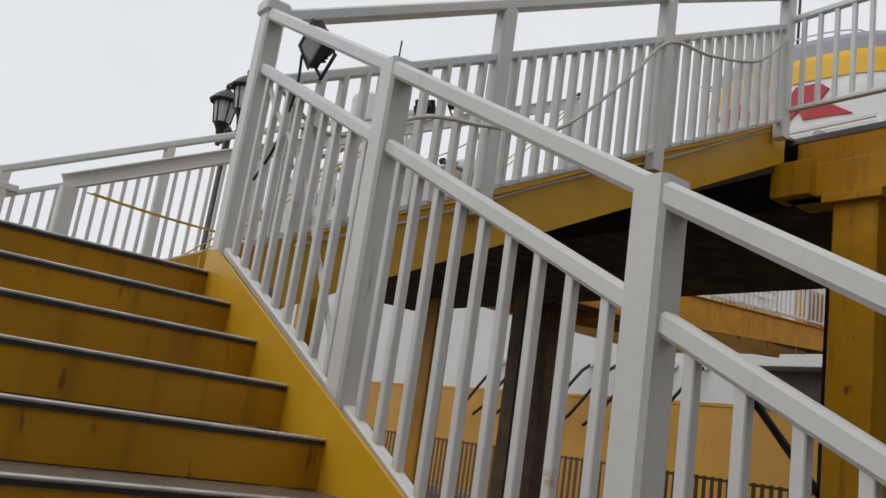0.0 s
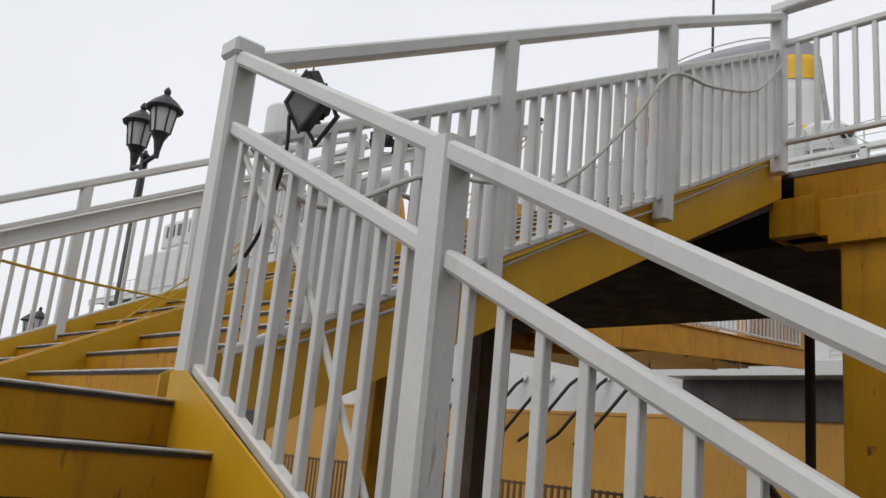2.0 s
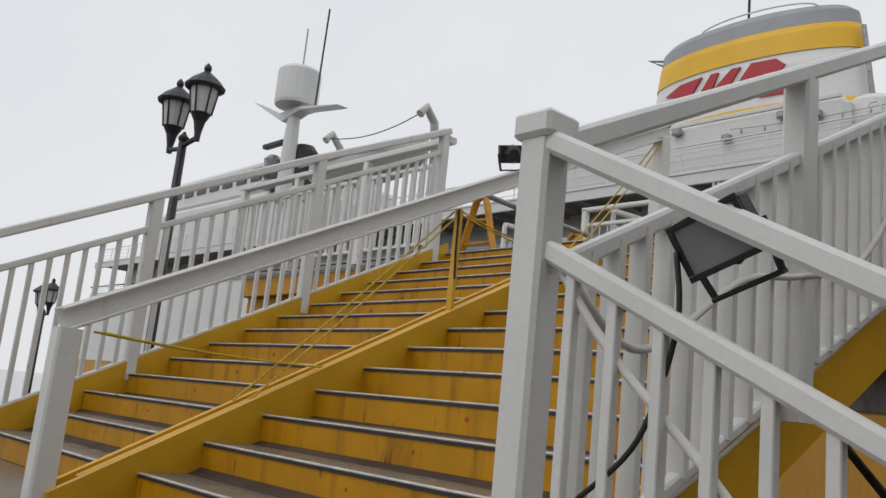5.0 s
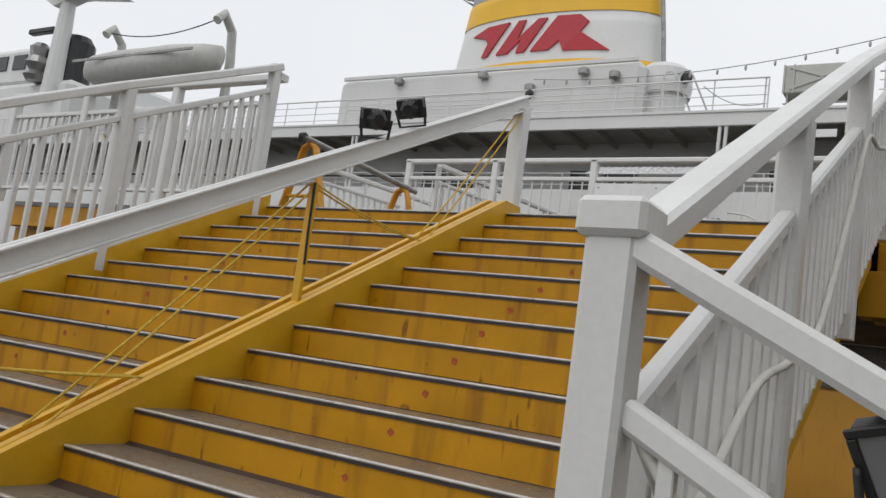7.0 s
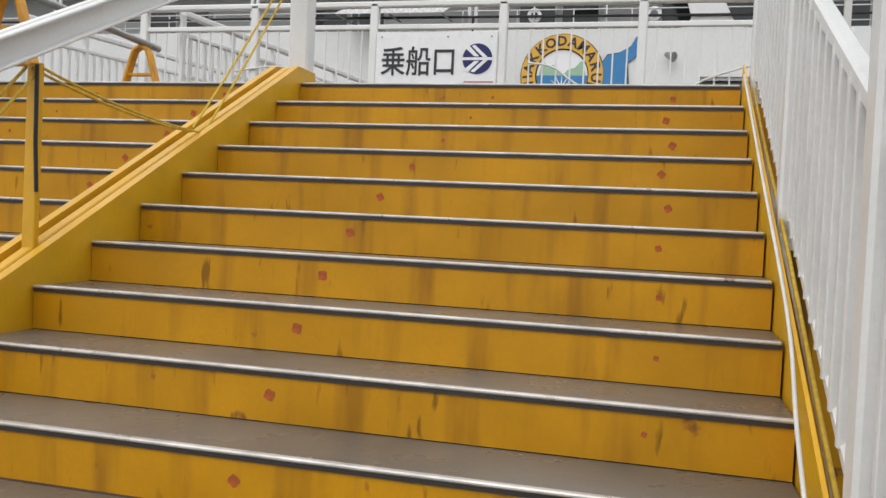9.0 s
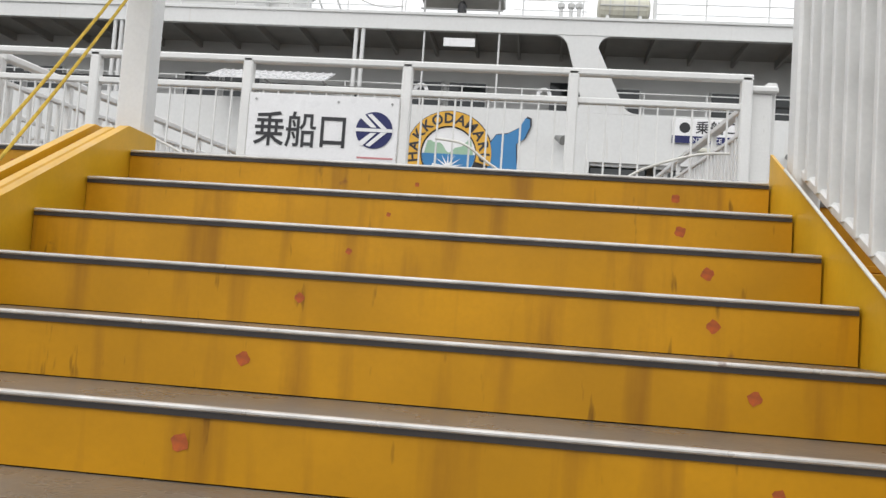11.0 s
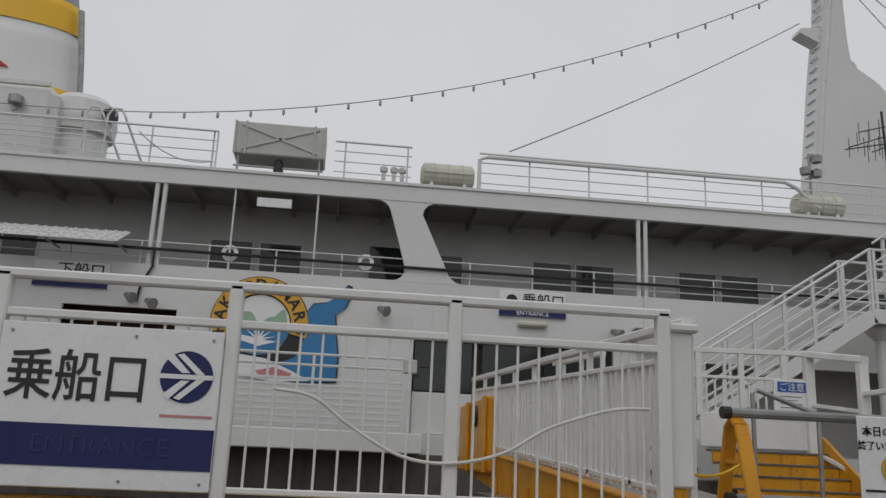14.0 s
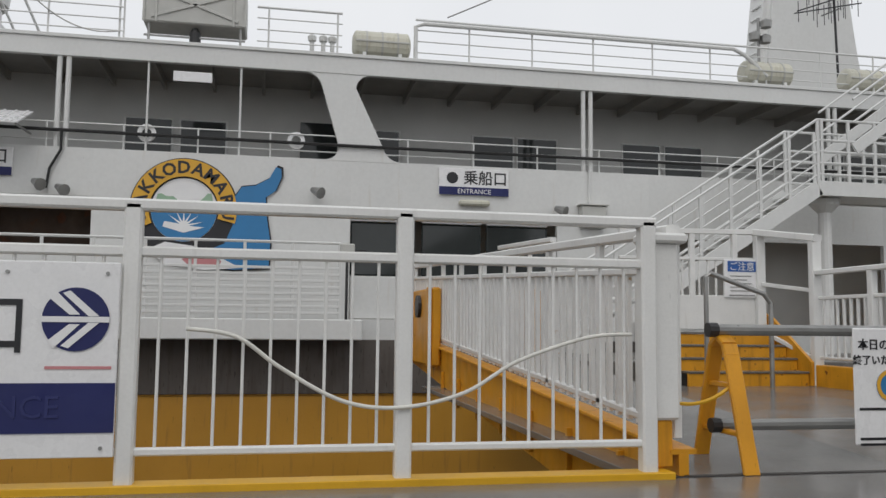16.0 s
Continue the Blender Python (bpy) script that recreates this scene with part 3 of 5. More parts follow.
part("cable_conduit", tube([(XA, HY - 0.05, 7.20), (-10, HY - 0.05, 7.12), (1.6, HY - 0.06, 7.06), (8, HY - 0.05, 7.05), (XB, HY - 0.05, 7.0)], 0.035, 6), cable_black, ship, "black cable bundle along the rail")
for z in (6.92, 7.10, 7.28):
    part("deck_rail_wire", tube([(XA, HY + 0.07, z), (XB, HY + 0.07, z)], 0.016, 5), hull_white, ship)
for k in range(-22, 13):
    part("deck_rail_stanchion", tube([(k * 1.5 + 0.6, HY + 0.07, 6.7), (k * 1.5 + 0.6, HY + 0.07, 7.3)], 0.02, 5), hull_white, ship)


def deck_window(x0, x1, z0=7.2, z1=7.98):
    w = part("window", block(x0 - 0.05, x1 + 0.05, HY + 2.40, HY + 2.449, z0 - 0.05, z1 + 0.05, 0.02), hull_white, ship)
    part("pane", block(x0, x1, HY + 2.385, HY + 2.398, z0, z1, 0), dark_glass, w, "dark window pane")


for x0 in (-2.75, -1.5, 5.65, 6.82, 9.7, 10.9, -9.2, -8.0, -15.2, -14.0, 15.2, 16.4, 2.7):
    deck_window(x0, x0 + 1.03)
part("dark_doorway", block(1.3, 2.2, HY + 2.39, HY + 2.44, 6.5, 8.1, 0), dark_glass, ship)
for x in (-1.95, 1.15):
    part("lifebuoy", ring(x, 7.15, 0.10, 0.19, 0, 360, 0.07, HY + 0.10, 16), board, ship, "white lifebuoy on the deck rail")

# boat deck railing
boat_rail = thing("ship_railing", (0, HY, Z_FA), "thin white guard rail of the boat deck", "railing")
for z in (9.32, 9.58, 9.84, 10.08):
    for x0, x1 in ((-62, -2.5), (0.25, 2.1), (3.75, 33)):
        part("wire", tube([(x0, HY + 0.15, z), (x1, HY + 0.15, z)], 0.028 if z > 10 else 0.015, 5), hull_white, boat_rail)
for k in range(-40, 22):
    x = k * 1.5 + 0.5
    if -2.5 < x < 0.3 or 2.1 < x < 3.7:
        continue
    part("stanchion", tube([(x, HY + 0.15, 9.05), (x, HY + 0.15, 10.08)], 0.022, 5), hull_white, boat_rail)
part("pipe", tube([(3.75, HY + 0.1, 9.1), (3.75, HY + 0.1, 9.9), (3.95, HY + 0.1, 9.98), (11.6, HY + 0.1, 9.98), (11.9, HY + 0.1, 9.85), (12.5, HY + 0.1, 9.35)], 0.05, 8), hull_white, boat_rail, "white pipe along the rail")
part("gate_panel", bar((-2.6, HY + 0.2, 9.1), (-2.6, HY + 0.2, 10.1), 0.04, 0.04, up=(0, 1, 0)), hull_white, boat_rail)
for k, x in enumerate((1.45, 1.7, 1.9)):
    part("vent_stub", lathe([(0.05, 0), (0.05, 0.42), (0.09, 0.44), (0.10, 0.54), (0.04, 0.60)], (x, HY + 0.4, 9.05), 8), hull_white, boat_rail)

for x in (-5.6, -5.1):
    part("ladder_hoop", tube([(x, HY + 0.3, 9.06), (x, HY + 0.3, 10.3), (x + 0.1, HY + 0.3, 10.48), (x + 0.3, HY + 0.3, 10.48), (x + 0.4, HY + 0.3, 10.3), (x + 0.9, HY + 0.9, 9.06)], 0.03, 6), hull_white, boat_rail)
part("slack_rope", tube(sag((-4.3, HY + 0.1, 9.9), (-2.6, HY + 0.1, 9.3), 0.25), 0.015, 5), grey_metal, boat_rail)

# stowed platform box
bx = thing("deck_box", (-1.05, HY + 0.3, Z_FA), "grey metal box with crossed braces on a low frame", "deck box")
part("body", block(-2.12, 0.02, HY + 0.05, HY + 0.9, 9.55, 10.36, 0.03), grey_box, bx)
for a, b in (((-1.95, 10.28), (-0.15, 9.66)), ((-1.95, 9.66), (-0.15, 10.28))):
    part("brace", bar((a[0], HY + 0.035, a[1]), (b[0], HY + 0.035, b[1]), 0.03, 0.06), grey_box, bx)
for x in (-2.1, -1.85, -0.25, 0.0):
    part("edge_strip", bar((x, HY + 0.03, 9.55), (x, HY + 0.03, 10.36), 0.05, 0.03, up=(0, 1, 0)), grey_box, bx)
for x in (-2.0, -0.1):
    part("leg", bar((x, HY + 0.15, 9.06), (x, HY + 0.15, 9.56), 0.05, 0.05, up=(0, 1, 0)), grey_metal, bx)
part("frame_bar", bar((-2.1, HY + 0.15, 9.28), (0.0, HY + 0.15, 9.28), 0.04, 0.04), grey_metal, bx)
part("motor", lathe([(0.08, 0), (0.12, 0.05), (0.12, 0.3), (0.06, 0.4)], (-1.05, HY + 0.2, 9.1), 10), black, bx)


def raft(x, w=1.3, r=0.30, y=HY + 0.35, z=9.48):
    t = thing("life_raft_canister", (x, y, z - r), "aged white fibreglass life raft canister on the boat deck", "life raft", "life rafts")
    bm = tube([(x - w / 2, y, z), (x - w / 2 + 0.04, y, z), (x - w / 2 + 0.07, y, z), (x + w / 2 - 0.07, y, z), (x + w / 2 - 0.04, y, z), (x + w / 2, y, z)], [r * 0.6, r * 0.9, r, r, r * 0.9, r * 0.6], 16)
    part("shell", bm, raft_m, t, soft=False)
    for o in (-0.35, 0.0, 0.35):
        part("strap", tube([(x + o - 0.02, y, z), (x + o + 0.02, y, z)], r + 0.012, 16), grey_box, t)
    part("seam", block(x - w / 2 + 0.05, x + w / 2 - 0.05, y - r - 0.015, y - r + 0.02, z - 0.02, z + 0.02), grey_box, t)
    for o in (-0.4, 0.4):
        part("cradle", block(x + o - 0.04, x + o + 0.04, y - 0.25, y + 0.25, z - r - 0.1, z - r + 0.06), hull_white, t)


for x in (3.0, 12.6, 15.4, 18.4):
    raft(x)

# low house on the boat deck
lh = thing("deck_house", (9, HY + 2.5, 9.06), "low white rounded deck house", "deck house")
part("house_body", block(6.6, 12.0, HY + 2.2, HY + 6, 9.06, 9.75, 0.2), hull_white, lh)
for x in (6.9, 9.2):
    part("lamp", lathe([(0.03, 0), (0.10, 0.03), (0.10, 0.14), (0.05, 0.2)], (x, HY + 2.1, 9.3), 10), grey_box, lh)

# funnel house and funnel
OFFSET = Vector((0.25, 0, 0.1))
fh = thing("deck_house", (-13, 26, 9.06), "long white deck house under the funnel", "deck house")
part("house_body", block(-20.9, -7.2, 25.6, 35, 9.06, 12.35, 0.25), hull_white, fh)
part("top_rim", block(-20.6, -7.4, 25.5, 25.62, 12.25, 12.42, 0.02), hull_white, fh)
for x, z in ((-17.6, 11.9), (-13.6, 11.9), (-9.4, 11.8), (-8.2, 11.6), (-11.5, 11.3)):
    part("floodlight", lathe([(0.05, 0), (0.20, 0.05), (0.20, 0.25), (0.08, 0.32)], (x, 25.45, z), 10), grey_metal, fh)
for z in (10.0, 10.4, 10.8, 11.2):
    part("side_rail", tube([(-20, 25.2, z), (-6, 25.2, z)], 0.02, 5), hull_white, fh)
vt = thing("ventilator", (-6.9, 26, 9.06), "round white deck ventilator with dark mouth", "ventilator")
part("drum", lathe([(0.95, 2.3), (1.0, 2.7), (0.95, 3.2), (0.7, 3.42), (0.2, 3.5)], (-6.9, 27.0, 9.06), 20), hull_white, vt)
part("mouth", tube([(-6.05, 26.5, 11.9), (-5.88, 26.4, 11.9)], 0.22, 12), black, vt)
part("stem", lathe([(0.8, 0), (0.8, 2.7)], (-6.9, 27.0, 9.06), 16), hull_white, vt)

OFFSET = Vector((0.25, 0, -0.15))
fn = thing("funnel", (-12, 31, 12.3), "white funnel with yellow bands and a red emblem", "funnel")
FC = Vector((-12.82, 29.9, 0))


def fshape(z):
    f = (z - 12.3) / 5.7
    return 5.2 - 0.9 * f, 1.75 - 0.3 * f, FC.x - 0.1 * f


def fband(name, z0, z1, mat, label="", top=False, proud=0.0):
    bm = bmesh.new()
    prof = [z0 + (z1 - z0) * k / 4 for k in range(5)]
    rings = []
    for z in prof:
        a, b, cx = fshape(z)
        rings.append([bm.verts.new((cx + (a + proud) * math.cos(2 * math.pi * k / 48), FC.y + (b + proud) * math.sin(2 * math.pi * k / 48), z)) for k in range(48)])
    if top:
        for s, dz in ((0.93, 0.25), (0.75, 0.42), (0.4, 0.5)):
            a, b, cx = fshape(z1)
            rings.append([bm.verts.new((cx + s * a * math.cos(2 * math.pi * k / 48), FC.y + s * b * math.sin(2 * math.pi * k / 48), z1 + dz)) for k in range(48)])
    for a, b in zip(rings, rings[1:]):
        for k in range(48):
            bm.faces.new((a[k], a[(k + 1) % 48], b[(k + 1) % 48], b[k]))
    bm.faces.new(rings[-1])
    return part(name, bm, mat, fn, label, soft=not top)


fband("base_band", 12.3, 13.35, hull_white)
fband("yellow_band", 13.35, 13.95, funnel_yellow, "yellow band")
fband("white_band", 13.95, 16.05, hull_white)
fband("yellow_band", 16.05, 17.15, funnel_yellow, "wide yellow band", proud=0.03)
fband("cap", 17.15, 17.75, funnel_grey, "grey funnel cap", top=True)
part("antenna", tube([(-13.2, 29.9, 18.0), (-13.2, 29.9, 22.5)], 0.06, 6), black, fn)
part("cap_rail", tube([(FC.x + 2.6 * math.cos(a), FC.y + 0.9 * math.sin(a), 18.5) for a in [k * math.pi / 12 for k in range(25)]], 0.04, 5), hull_white, fn)
part("side_bracket", tube([(-16.9, 29.8, 17.3), (-17.9, 29.5, 17.8), (-16.7, 29.8, 17.6)], 0.09, 6), grey_metal, fn)
part("side_pipe", tube([(-7.75, 29.2, 13.2), (-7.95, 29.3, 15.0), (-8.25, 29.5, 16.9)], 0.10, 8), grey_metal, fn)


def emblem(poly):
    """A red emblem stroke laid on the funnel's curved side."""
    bm = bmesh.new()
    f, g = [], []
    for x, z in [(x - 0.85, z) for x, z in poly]:
        a, b, cx = fshape(z)
        u = max(-0.98, min(0.98, (x - cx) / a))
        y = FC.y - b * math.sqrt(1 - u * u)
        f.append(bm.verts.new((x, y - 0.10, z)))
        g.append(bm.verts.new((x, y + 0.02, z)))
    k = len(f)
    bm.faces.new(f)
    for i in range(k):
        bm.faces.new((f[i], g[i], g[(i + 1) % k], f[(i + 1) % k]))
    bmesh.ops.triangulate(bm, faces=bm.faces[:])
    part("emblem_stroke", bm, red, fn, "red emblem stroke")


emblem([(-15.55, 15.45), (-14.7, 15.75), (-13.55, 15.8), (-14.55, 14.35), (-14.85, 14.35), (-14.6, 14.95), (-14.75, 15.2)])
emblem([(-14.05, 14.35), (-13.1, 15.8), (-12.75, 15.8), (-13.05, 14.95), (-12.15, 15.8), (-11.75, 15.8), (-12.65, 14.35), (-13.05, 14.35), (-12.85, 14.95), (-13.5, 14.35)])
emblem([(-12.35, 14.35), (-11.3, 15.85), (-10.3, 15.85), (-9.95, 15.55), (-10.25, 15.1), (-9.0, 14.3), (-10.9, 14.3), (-11.1, 14.75), (-11.55, 14.35)])

# big tripod mast aft
OFFSET = Vector((0.9, 0, 0.15))
ms = thing("ship_mast", (14, 25, 9.06), "tall white tapered mast on the ship", "mast")
bm = bmesh.new()
out = [(13.9, 9.06), (17.6, 9.06), (17.2, 11.6), (16.95, 13.6), (16.65, 14.4), (16.1, 14.85), (15.6, 15.1), (15.5, 15.8), (15.45, 17.2), (15.4, 20.0), (14.95, 20.0), (14.8, 17.0), (14.45, 14.5), (14.1, 11.5)]
plate(out, 1.1, 'y', 25.0, bm)
bmesh.ops.bevel(bm, geom=bm.edges[:], offset=0.18, segments=3, affect='EDGES')
part("trunk", bm, hull_white, ms)
part("spur", plate([(14.85, 15.75), (14.0, 16.15), (14.05, 16.3), (14.85, 16.4)], 0.5, 'y', 25.3), hull_white, ms)
for k in range(24):
    z = 9.6 + k * 0.36
    xe = 13.93 + 0.12 * (z - 9.6)
    part("rung", tube([(xe + 0.15, 25.3, z), (xe - 0.1, 25.3, z), (xe - 0.1, 25.7, z), (xe + 0.15, 25.7, z)], 0.03, 5), hull_white, ms)

ant = thing("antenna", (14.9, 23, 9.06), "dark television aerial on a pole", "antenna")
part("pole", tube([(15.0, 23.0, 9.06), (14.9, 23, 12.6)], 0.035, 6), black, ant)
for z, ang, ln in ((12.1, 20, 1.1), (11.8, -30, 1.3), (11.5, 45, 1.0), (11.6, 5, 1.5)):
    dx, dy = math.cos(radians(ang)) * ln, math.sin(radians(ang)) * ln * 0.4
    part("boom", tube([(14.9 - dx * .8, 23 - dy, z - 0.25), (14.9 + dx * .6, 23 + dy, z + 0.25)], 0.018, 5), black, ant)
    for k in range(5):
        f = -0.7 + k * 0.3
        part("element", tube([(14.9 + dx * f, 23, z + 0.25 * f - 0.28), (14.9 + dx * f, 23, z + 0.25 * f + 0.28)], 0.010, 4), black, ant)
sp = thing("signal_lamp_post", (12.3, 22.4, 9.06), "grey post with floodlights and loudspeakers", "lamp post")
part("pole", tube([(12.3, 22.4, 9.06), (12.3, 22.4, 10.9)], 0.04, 6), grey_metal, sp)
for z, o in ((10.6, 0.15), (10.25, -0.18), (10.2, 0.12)):
    part("lamp", lathe([(0.03, 0), (0.13, 0.03), (0.15, 0.2), (0.05, 0.26)], (12.3 + o, 22.3, z), 10), grey_metal, sp)

# strings of small lights and stay wires
for a, b, s, bulbs in (((-12, 25.4, 11.7), (15, 25.4, 18.3), 2.25, 30), ((4.2, HY + 0.2, 10.1), (14.0, 25.3, 16.45), 0.15, 0), ((15.3, 25.4, 18.9), (24, 24, 11.4), 0.5, 8), ((15.3, 25.4, 18.6), (22, 24, 9.6), 0.2, 0)):
    w = thing("light_string" if bulbs else "stay_wire", a, "thin string of small bulbs above the boat deck" if bulbs else "thin stay wire from the mast", "wire", "mast wires")
    pts = sag(a, b, s, 24)
    part("wire", tube(pts, 0.016, 5), grey_metal, w)
    for k in range(bulbs):
        p = Vector(pts[min(23, int((k + 0.5) * 24 / max(1, bulbs)))]).lerp(Vector(pts[min(24, int((k + 0.5) * 24 / max(1, bulbs)) + 1)]), ((k + .5) * 24 / max(1, bulbs)) % 1)
        part("bulb", lathe([(0.015, 0), (0.04, -0.06), (0.04, -0.16), (0.01, -0.2)], p, 6), grey_metal, w)

OFFSET = Vector((0.4, 0, 0.05))
# lifeboat, davits, radar mast, forward house
fw = thing("deck_house", (-45, 26, 9.06), "white bridge house of the ship", "deck house")
part("house_body", block(-60, -39, 24.5, 36, 9.06, 13.2, 0.3), hull_white, fw)
part("bridge", block(-58, -43, 25, 35.5, 13.2, 15.6, 0.3), hull_white, fw)
for k in range(7):
    part("window", block(-57 + k * 1.9, -55.7 + k * 1.9, 24.93, 25.0, 14.2, 15.1, 0.02), dark_glass, fw)
part("dark_vent", lathe([(0.9, 0), (0.9, 2.4), (0.6, 2.8)], (-40.5, 25.6, 13.2), 12), black, fw)
lb = thing("lifeboat", (-31, 23.6, 11.8), "white covered lifeboat hanging in davits", "lifeboat")
bm = bmesh.new()
secs = [(-36.2, 0.25, 13.5), (-35.2, 0.85, 13.05), (-33, 1.25, 12.75), (-31, 1.3, 12.7), (-29, 1.2, 12.8), (-27.3, 0.8, 13.1), (-26.5, 0.25, 13.5)]
rings = []
for x, w, zb in secs:
    zt = 14.05 + 0.15 * abs(x + 31.3) / 5
    rings.append([bm.verts.new((x, 23.6 + a * w, zb + (zt - zb) * b)) for a, b in ((0, 0), (-.6, .12), (-.95, .5), (-1, 1), (-.6, 1.3), (0, 1.45), (.6, 1.3), (1, 1), (.95, .5), (.6, .12))])
for a, b in zip(rings, rings[1:]):
    for k in range(10):
        bm.faces.new((a[k], a[(k + 1) % 10], b[(k + 1) % 10], b[k]))
bm.faces.new(rings[0][::-1])
bm.faces.new(rings[-1])
part("boat_hull", bm, grey_box, lb, soft=True)
part("rubbing_strake", bar((-35.6, 22.35, 13.95), (-27, 22.35, 13.95), 0.08, 0.12), grey_metal, lb)
for x in (-35.2, -27.2):
    part("davit", tube([(x, 24.8, 9.9), (x, 24.8, 14.2), (x + 0.1, 24.5, 15.6), (x + 0.2, 23.8, 16.2), (x + 0.25, 23.4, 15.7)], 0.22, 8), grey_box, lb)
part("fall_wire", tube(sag((-35, 23.6, 15.9), (-27, 23.6, 15.9), 0.5), 0.03, 5), black, lb)
for o in lb.children:
    o.location.z -= 0.9
OFFSET = Vector((-0.3, 0, -1.1))
rm = thing("radar_mast", (-40, 24, 13), "grey radar mast with drum and yard", "mast")
part("pole", lathe([(0.55, 0), (0.45, 4), (0.35, 6.2)], (-39.8, 24.5, 13.2), 12), hull_white, rm)
part("drum", lathe([(1.3, 0), (1.35, 0.2), (1.35, 2.2), (1.2, 2.4)], (-39.8, 24.5, 19.4), 18), hull_white, rm)
part("yard", plate([(-44.5, 20.6), (-43.5, 20.2), (-41, 19.1), (-38.6, 19.1), (-34.6, 18.4), (-38.6, 18.9), (-40.6, 18.5)], 0.8, 'y', 24.1), hull_white, rm)
part("antenna", tube([(-37.6, 24.5, 18.8), (-37.4, 24.5, 25.3)], 0.06, 5), black, rm)
part("antenna", tube([(-39.6, 24.5, 21.8), (-39.6, 24.5, 24.6)], 0.05, 5), grey_metal, rm)
part("radar_arm", block(-42.5, -40.2, 24.1, 24.5, 17.0, 17.3, 0.05), black, rm)
part("signal_lamp", lathe([(0.5, 0), (0.7, 0.3), (0.4, 0.6), (0.7, 1.0), (0.5, 1.4), (0.6, 1.9), (0.3, 2.2)], (-41.2, 24.3, 14.2), 10), grey_metal, rm)

# ---- emblem and signs on the hull ----
OFFSET = Vector((0.42, 0, -0.06))
mu = thing("hull_emblem", (-1.0, HY, 5.6), "round gold emblem with blue shape painted on the hull", "emblem")
MC, MZ = -0.94, 5.63
part("backing_ring", ring(MC, MZ, 0.0, 1.10, 0, 360, 0.006, HY - 0.014, 40), ink, mu, "black outline")
part("gold_ring", ring(MC, MZ, 0.70, 1.07, -14, 205, 0.006, HY - 0.074, 40), mural_gold, mu, "gold ring")
part("sky_disc", ring(MC, MZ, 0.0, 0.67, 0, 360, 0.006, HY - 0.021, 36), ink_white, mu)
hill = [(MC - 0.62, MZ - 0.02)] + [(MC - 0.62 + 1.24 * k / 16, MZ + 0.20 + 0.13 * math.sin(k * 0.55) + 0.05 * math.sin(k * 1.4)) for k in range(1, 16)] + [(MC + 0.62, MZ - 0.02)]
part("green_hills", plate(hill, 0.005, 'y', HY - 0.028), mural_green, mu)
part("blue_water", plate([(MC - 0.665, MZ + 0.0), (MC + 0.665, MZ + 0.0)] + arc(MC, MZ, 0.665, 0, -180, 24)[1:-1], 0.005, 'y', HY - 0.034), mural_blue, mu)
fl = []
for k in range(7):
    a = 15 + k * 25
    fl += [(MC + 0.10 * math.cos(radians(a - 12)), MZ - 0.34 + 0.10 * math.sin(radians(a - 12))), (MC + 0.40 * math.cos(radians(a)), MZ - 0.34 + 0.36 * math.sin(radians(a)))]
part("white_flower", plate(fl + [(MC - 0.42, MZ - 0.36), (MC, MZ - 0.48), (MC + 0.42, MZ - 0.36)][::1], 0.005, 'y', HY - 0.040), ink_white, mu)
body = [(-0.1, 5.75), (0.12, 6.0), (0.22, 6.16), (0.50, 6.20), (0.78, 6.36), (0.92, 6.62), (1.03, 6.58), (1.04, 6.4), (0.92, 6.1), (0.72, 5.95), (0.76, 5.5), (0.84, 5.0), (0.82, 4.46), (0.1, 4.40), (-0.5, 4.46), (-1.0, 4.58), (-0.55, 4.74), (-0.1, 4.95), (0.06, 5.35)]
g = [(sum(p[0] for p in body) / len(body), sum(p[1] for p in body) / len(body))]
part("blue_outline", plate([(0.3 + (x - 0.3) * 1.06, 5.5 + (z - 5.5) * 1.035) for x, z in body], 0.005, 'y', HY - 0.046), ink, mu)
part("blue_shape", plate(body, 0.005, 'y', HY - 0.053), mural_blue, mu, "blue painted shape")
part("white_patch", plate([(-1.65, 4.78), (-1.3, 4.95), (-0.75, 4.88), (-0.2, 4.66), (0.25, 4.44), (-0.5, 4.38), (-1.3, 4.5)], 0.005, 'y', HY - 0.060), ink_white, mu)
part("pink_patch", plate([(-0.95, 4.60), (-0.55, 4.70), (-0.15, 4.58), (-0.2, 4.46), (-0.8, 4.46)], 0.005, 'y', HY - 0.066), mural_pink, mu)
for k, ch in enumerate("HAKKODAMARU"):
    a = 188 - k * 19.2
    lettering("letter", ch, 0.36, (MC + 0.775 * math.cos(radians(a)), HY - 0.078, MZ + 0.775 * math.sin(radians(a))), ink, mu, turn=(90, 90 - a, 0), align='CENTER', bold=0.01)


OFFSET = Vector((0.62, 0, 0.02))


def entrance_sign(x0, x1, z0, z1, y, label):
    s = thing("entrance_sign", ((x0 + x1) / 2, y, z0), label, "sign", "hull signs")
    w, h = x1 - x0, z1 - z0
    part("panel", block(x0, x1, y - 0.05, y - 0.005, z0, z1, 0.008), board, s)
    part("band", block(x0 + 0.003, x1 - 0.003, y - 0.056, y - 0.052, z0, z0 + h * 0.30, 0), navy, s, "navy band")
    return s, w, h


es, w, h = entrance_sign(4.27, 5.87, 6.10, 6.70, HY - 0.01, "white entrance sign with navy band on the hull")
lettering("kanji_text", "乗船口", 0.34, (4.82, HY - 0.064, 6.37), ink, es, bold=0.004)
lettering("word", "ENTRANCE", 0.15, (5.07, HY - 0.070, 6.135), ink_white, es, align='CENTER')
part("roundel", ring(4.57, 6.48, 0.0, 0.13, 0, 360, 0.004, HY - 0.066, 20), ink, es)
ex, w, h = entrance_sign(-6.1, -4.5, 6.12, 6.70, HY - 0.01, "white exit sign with navy band on the hull")
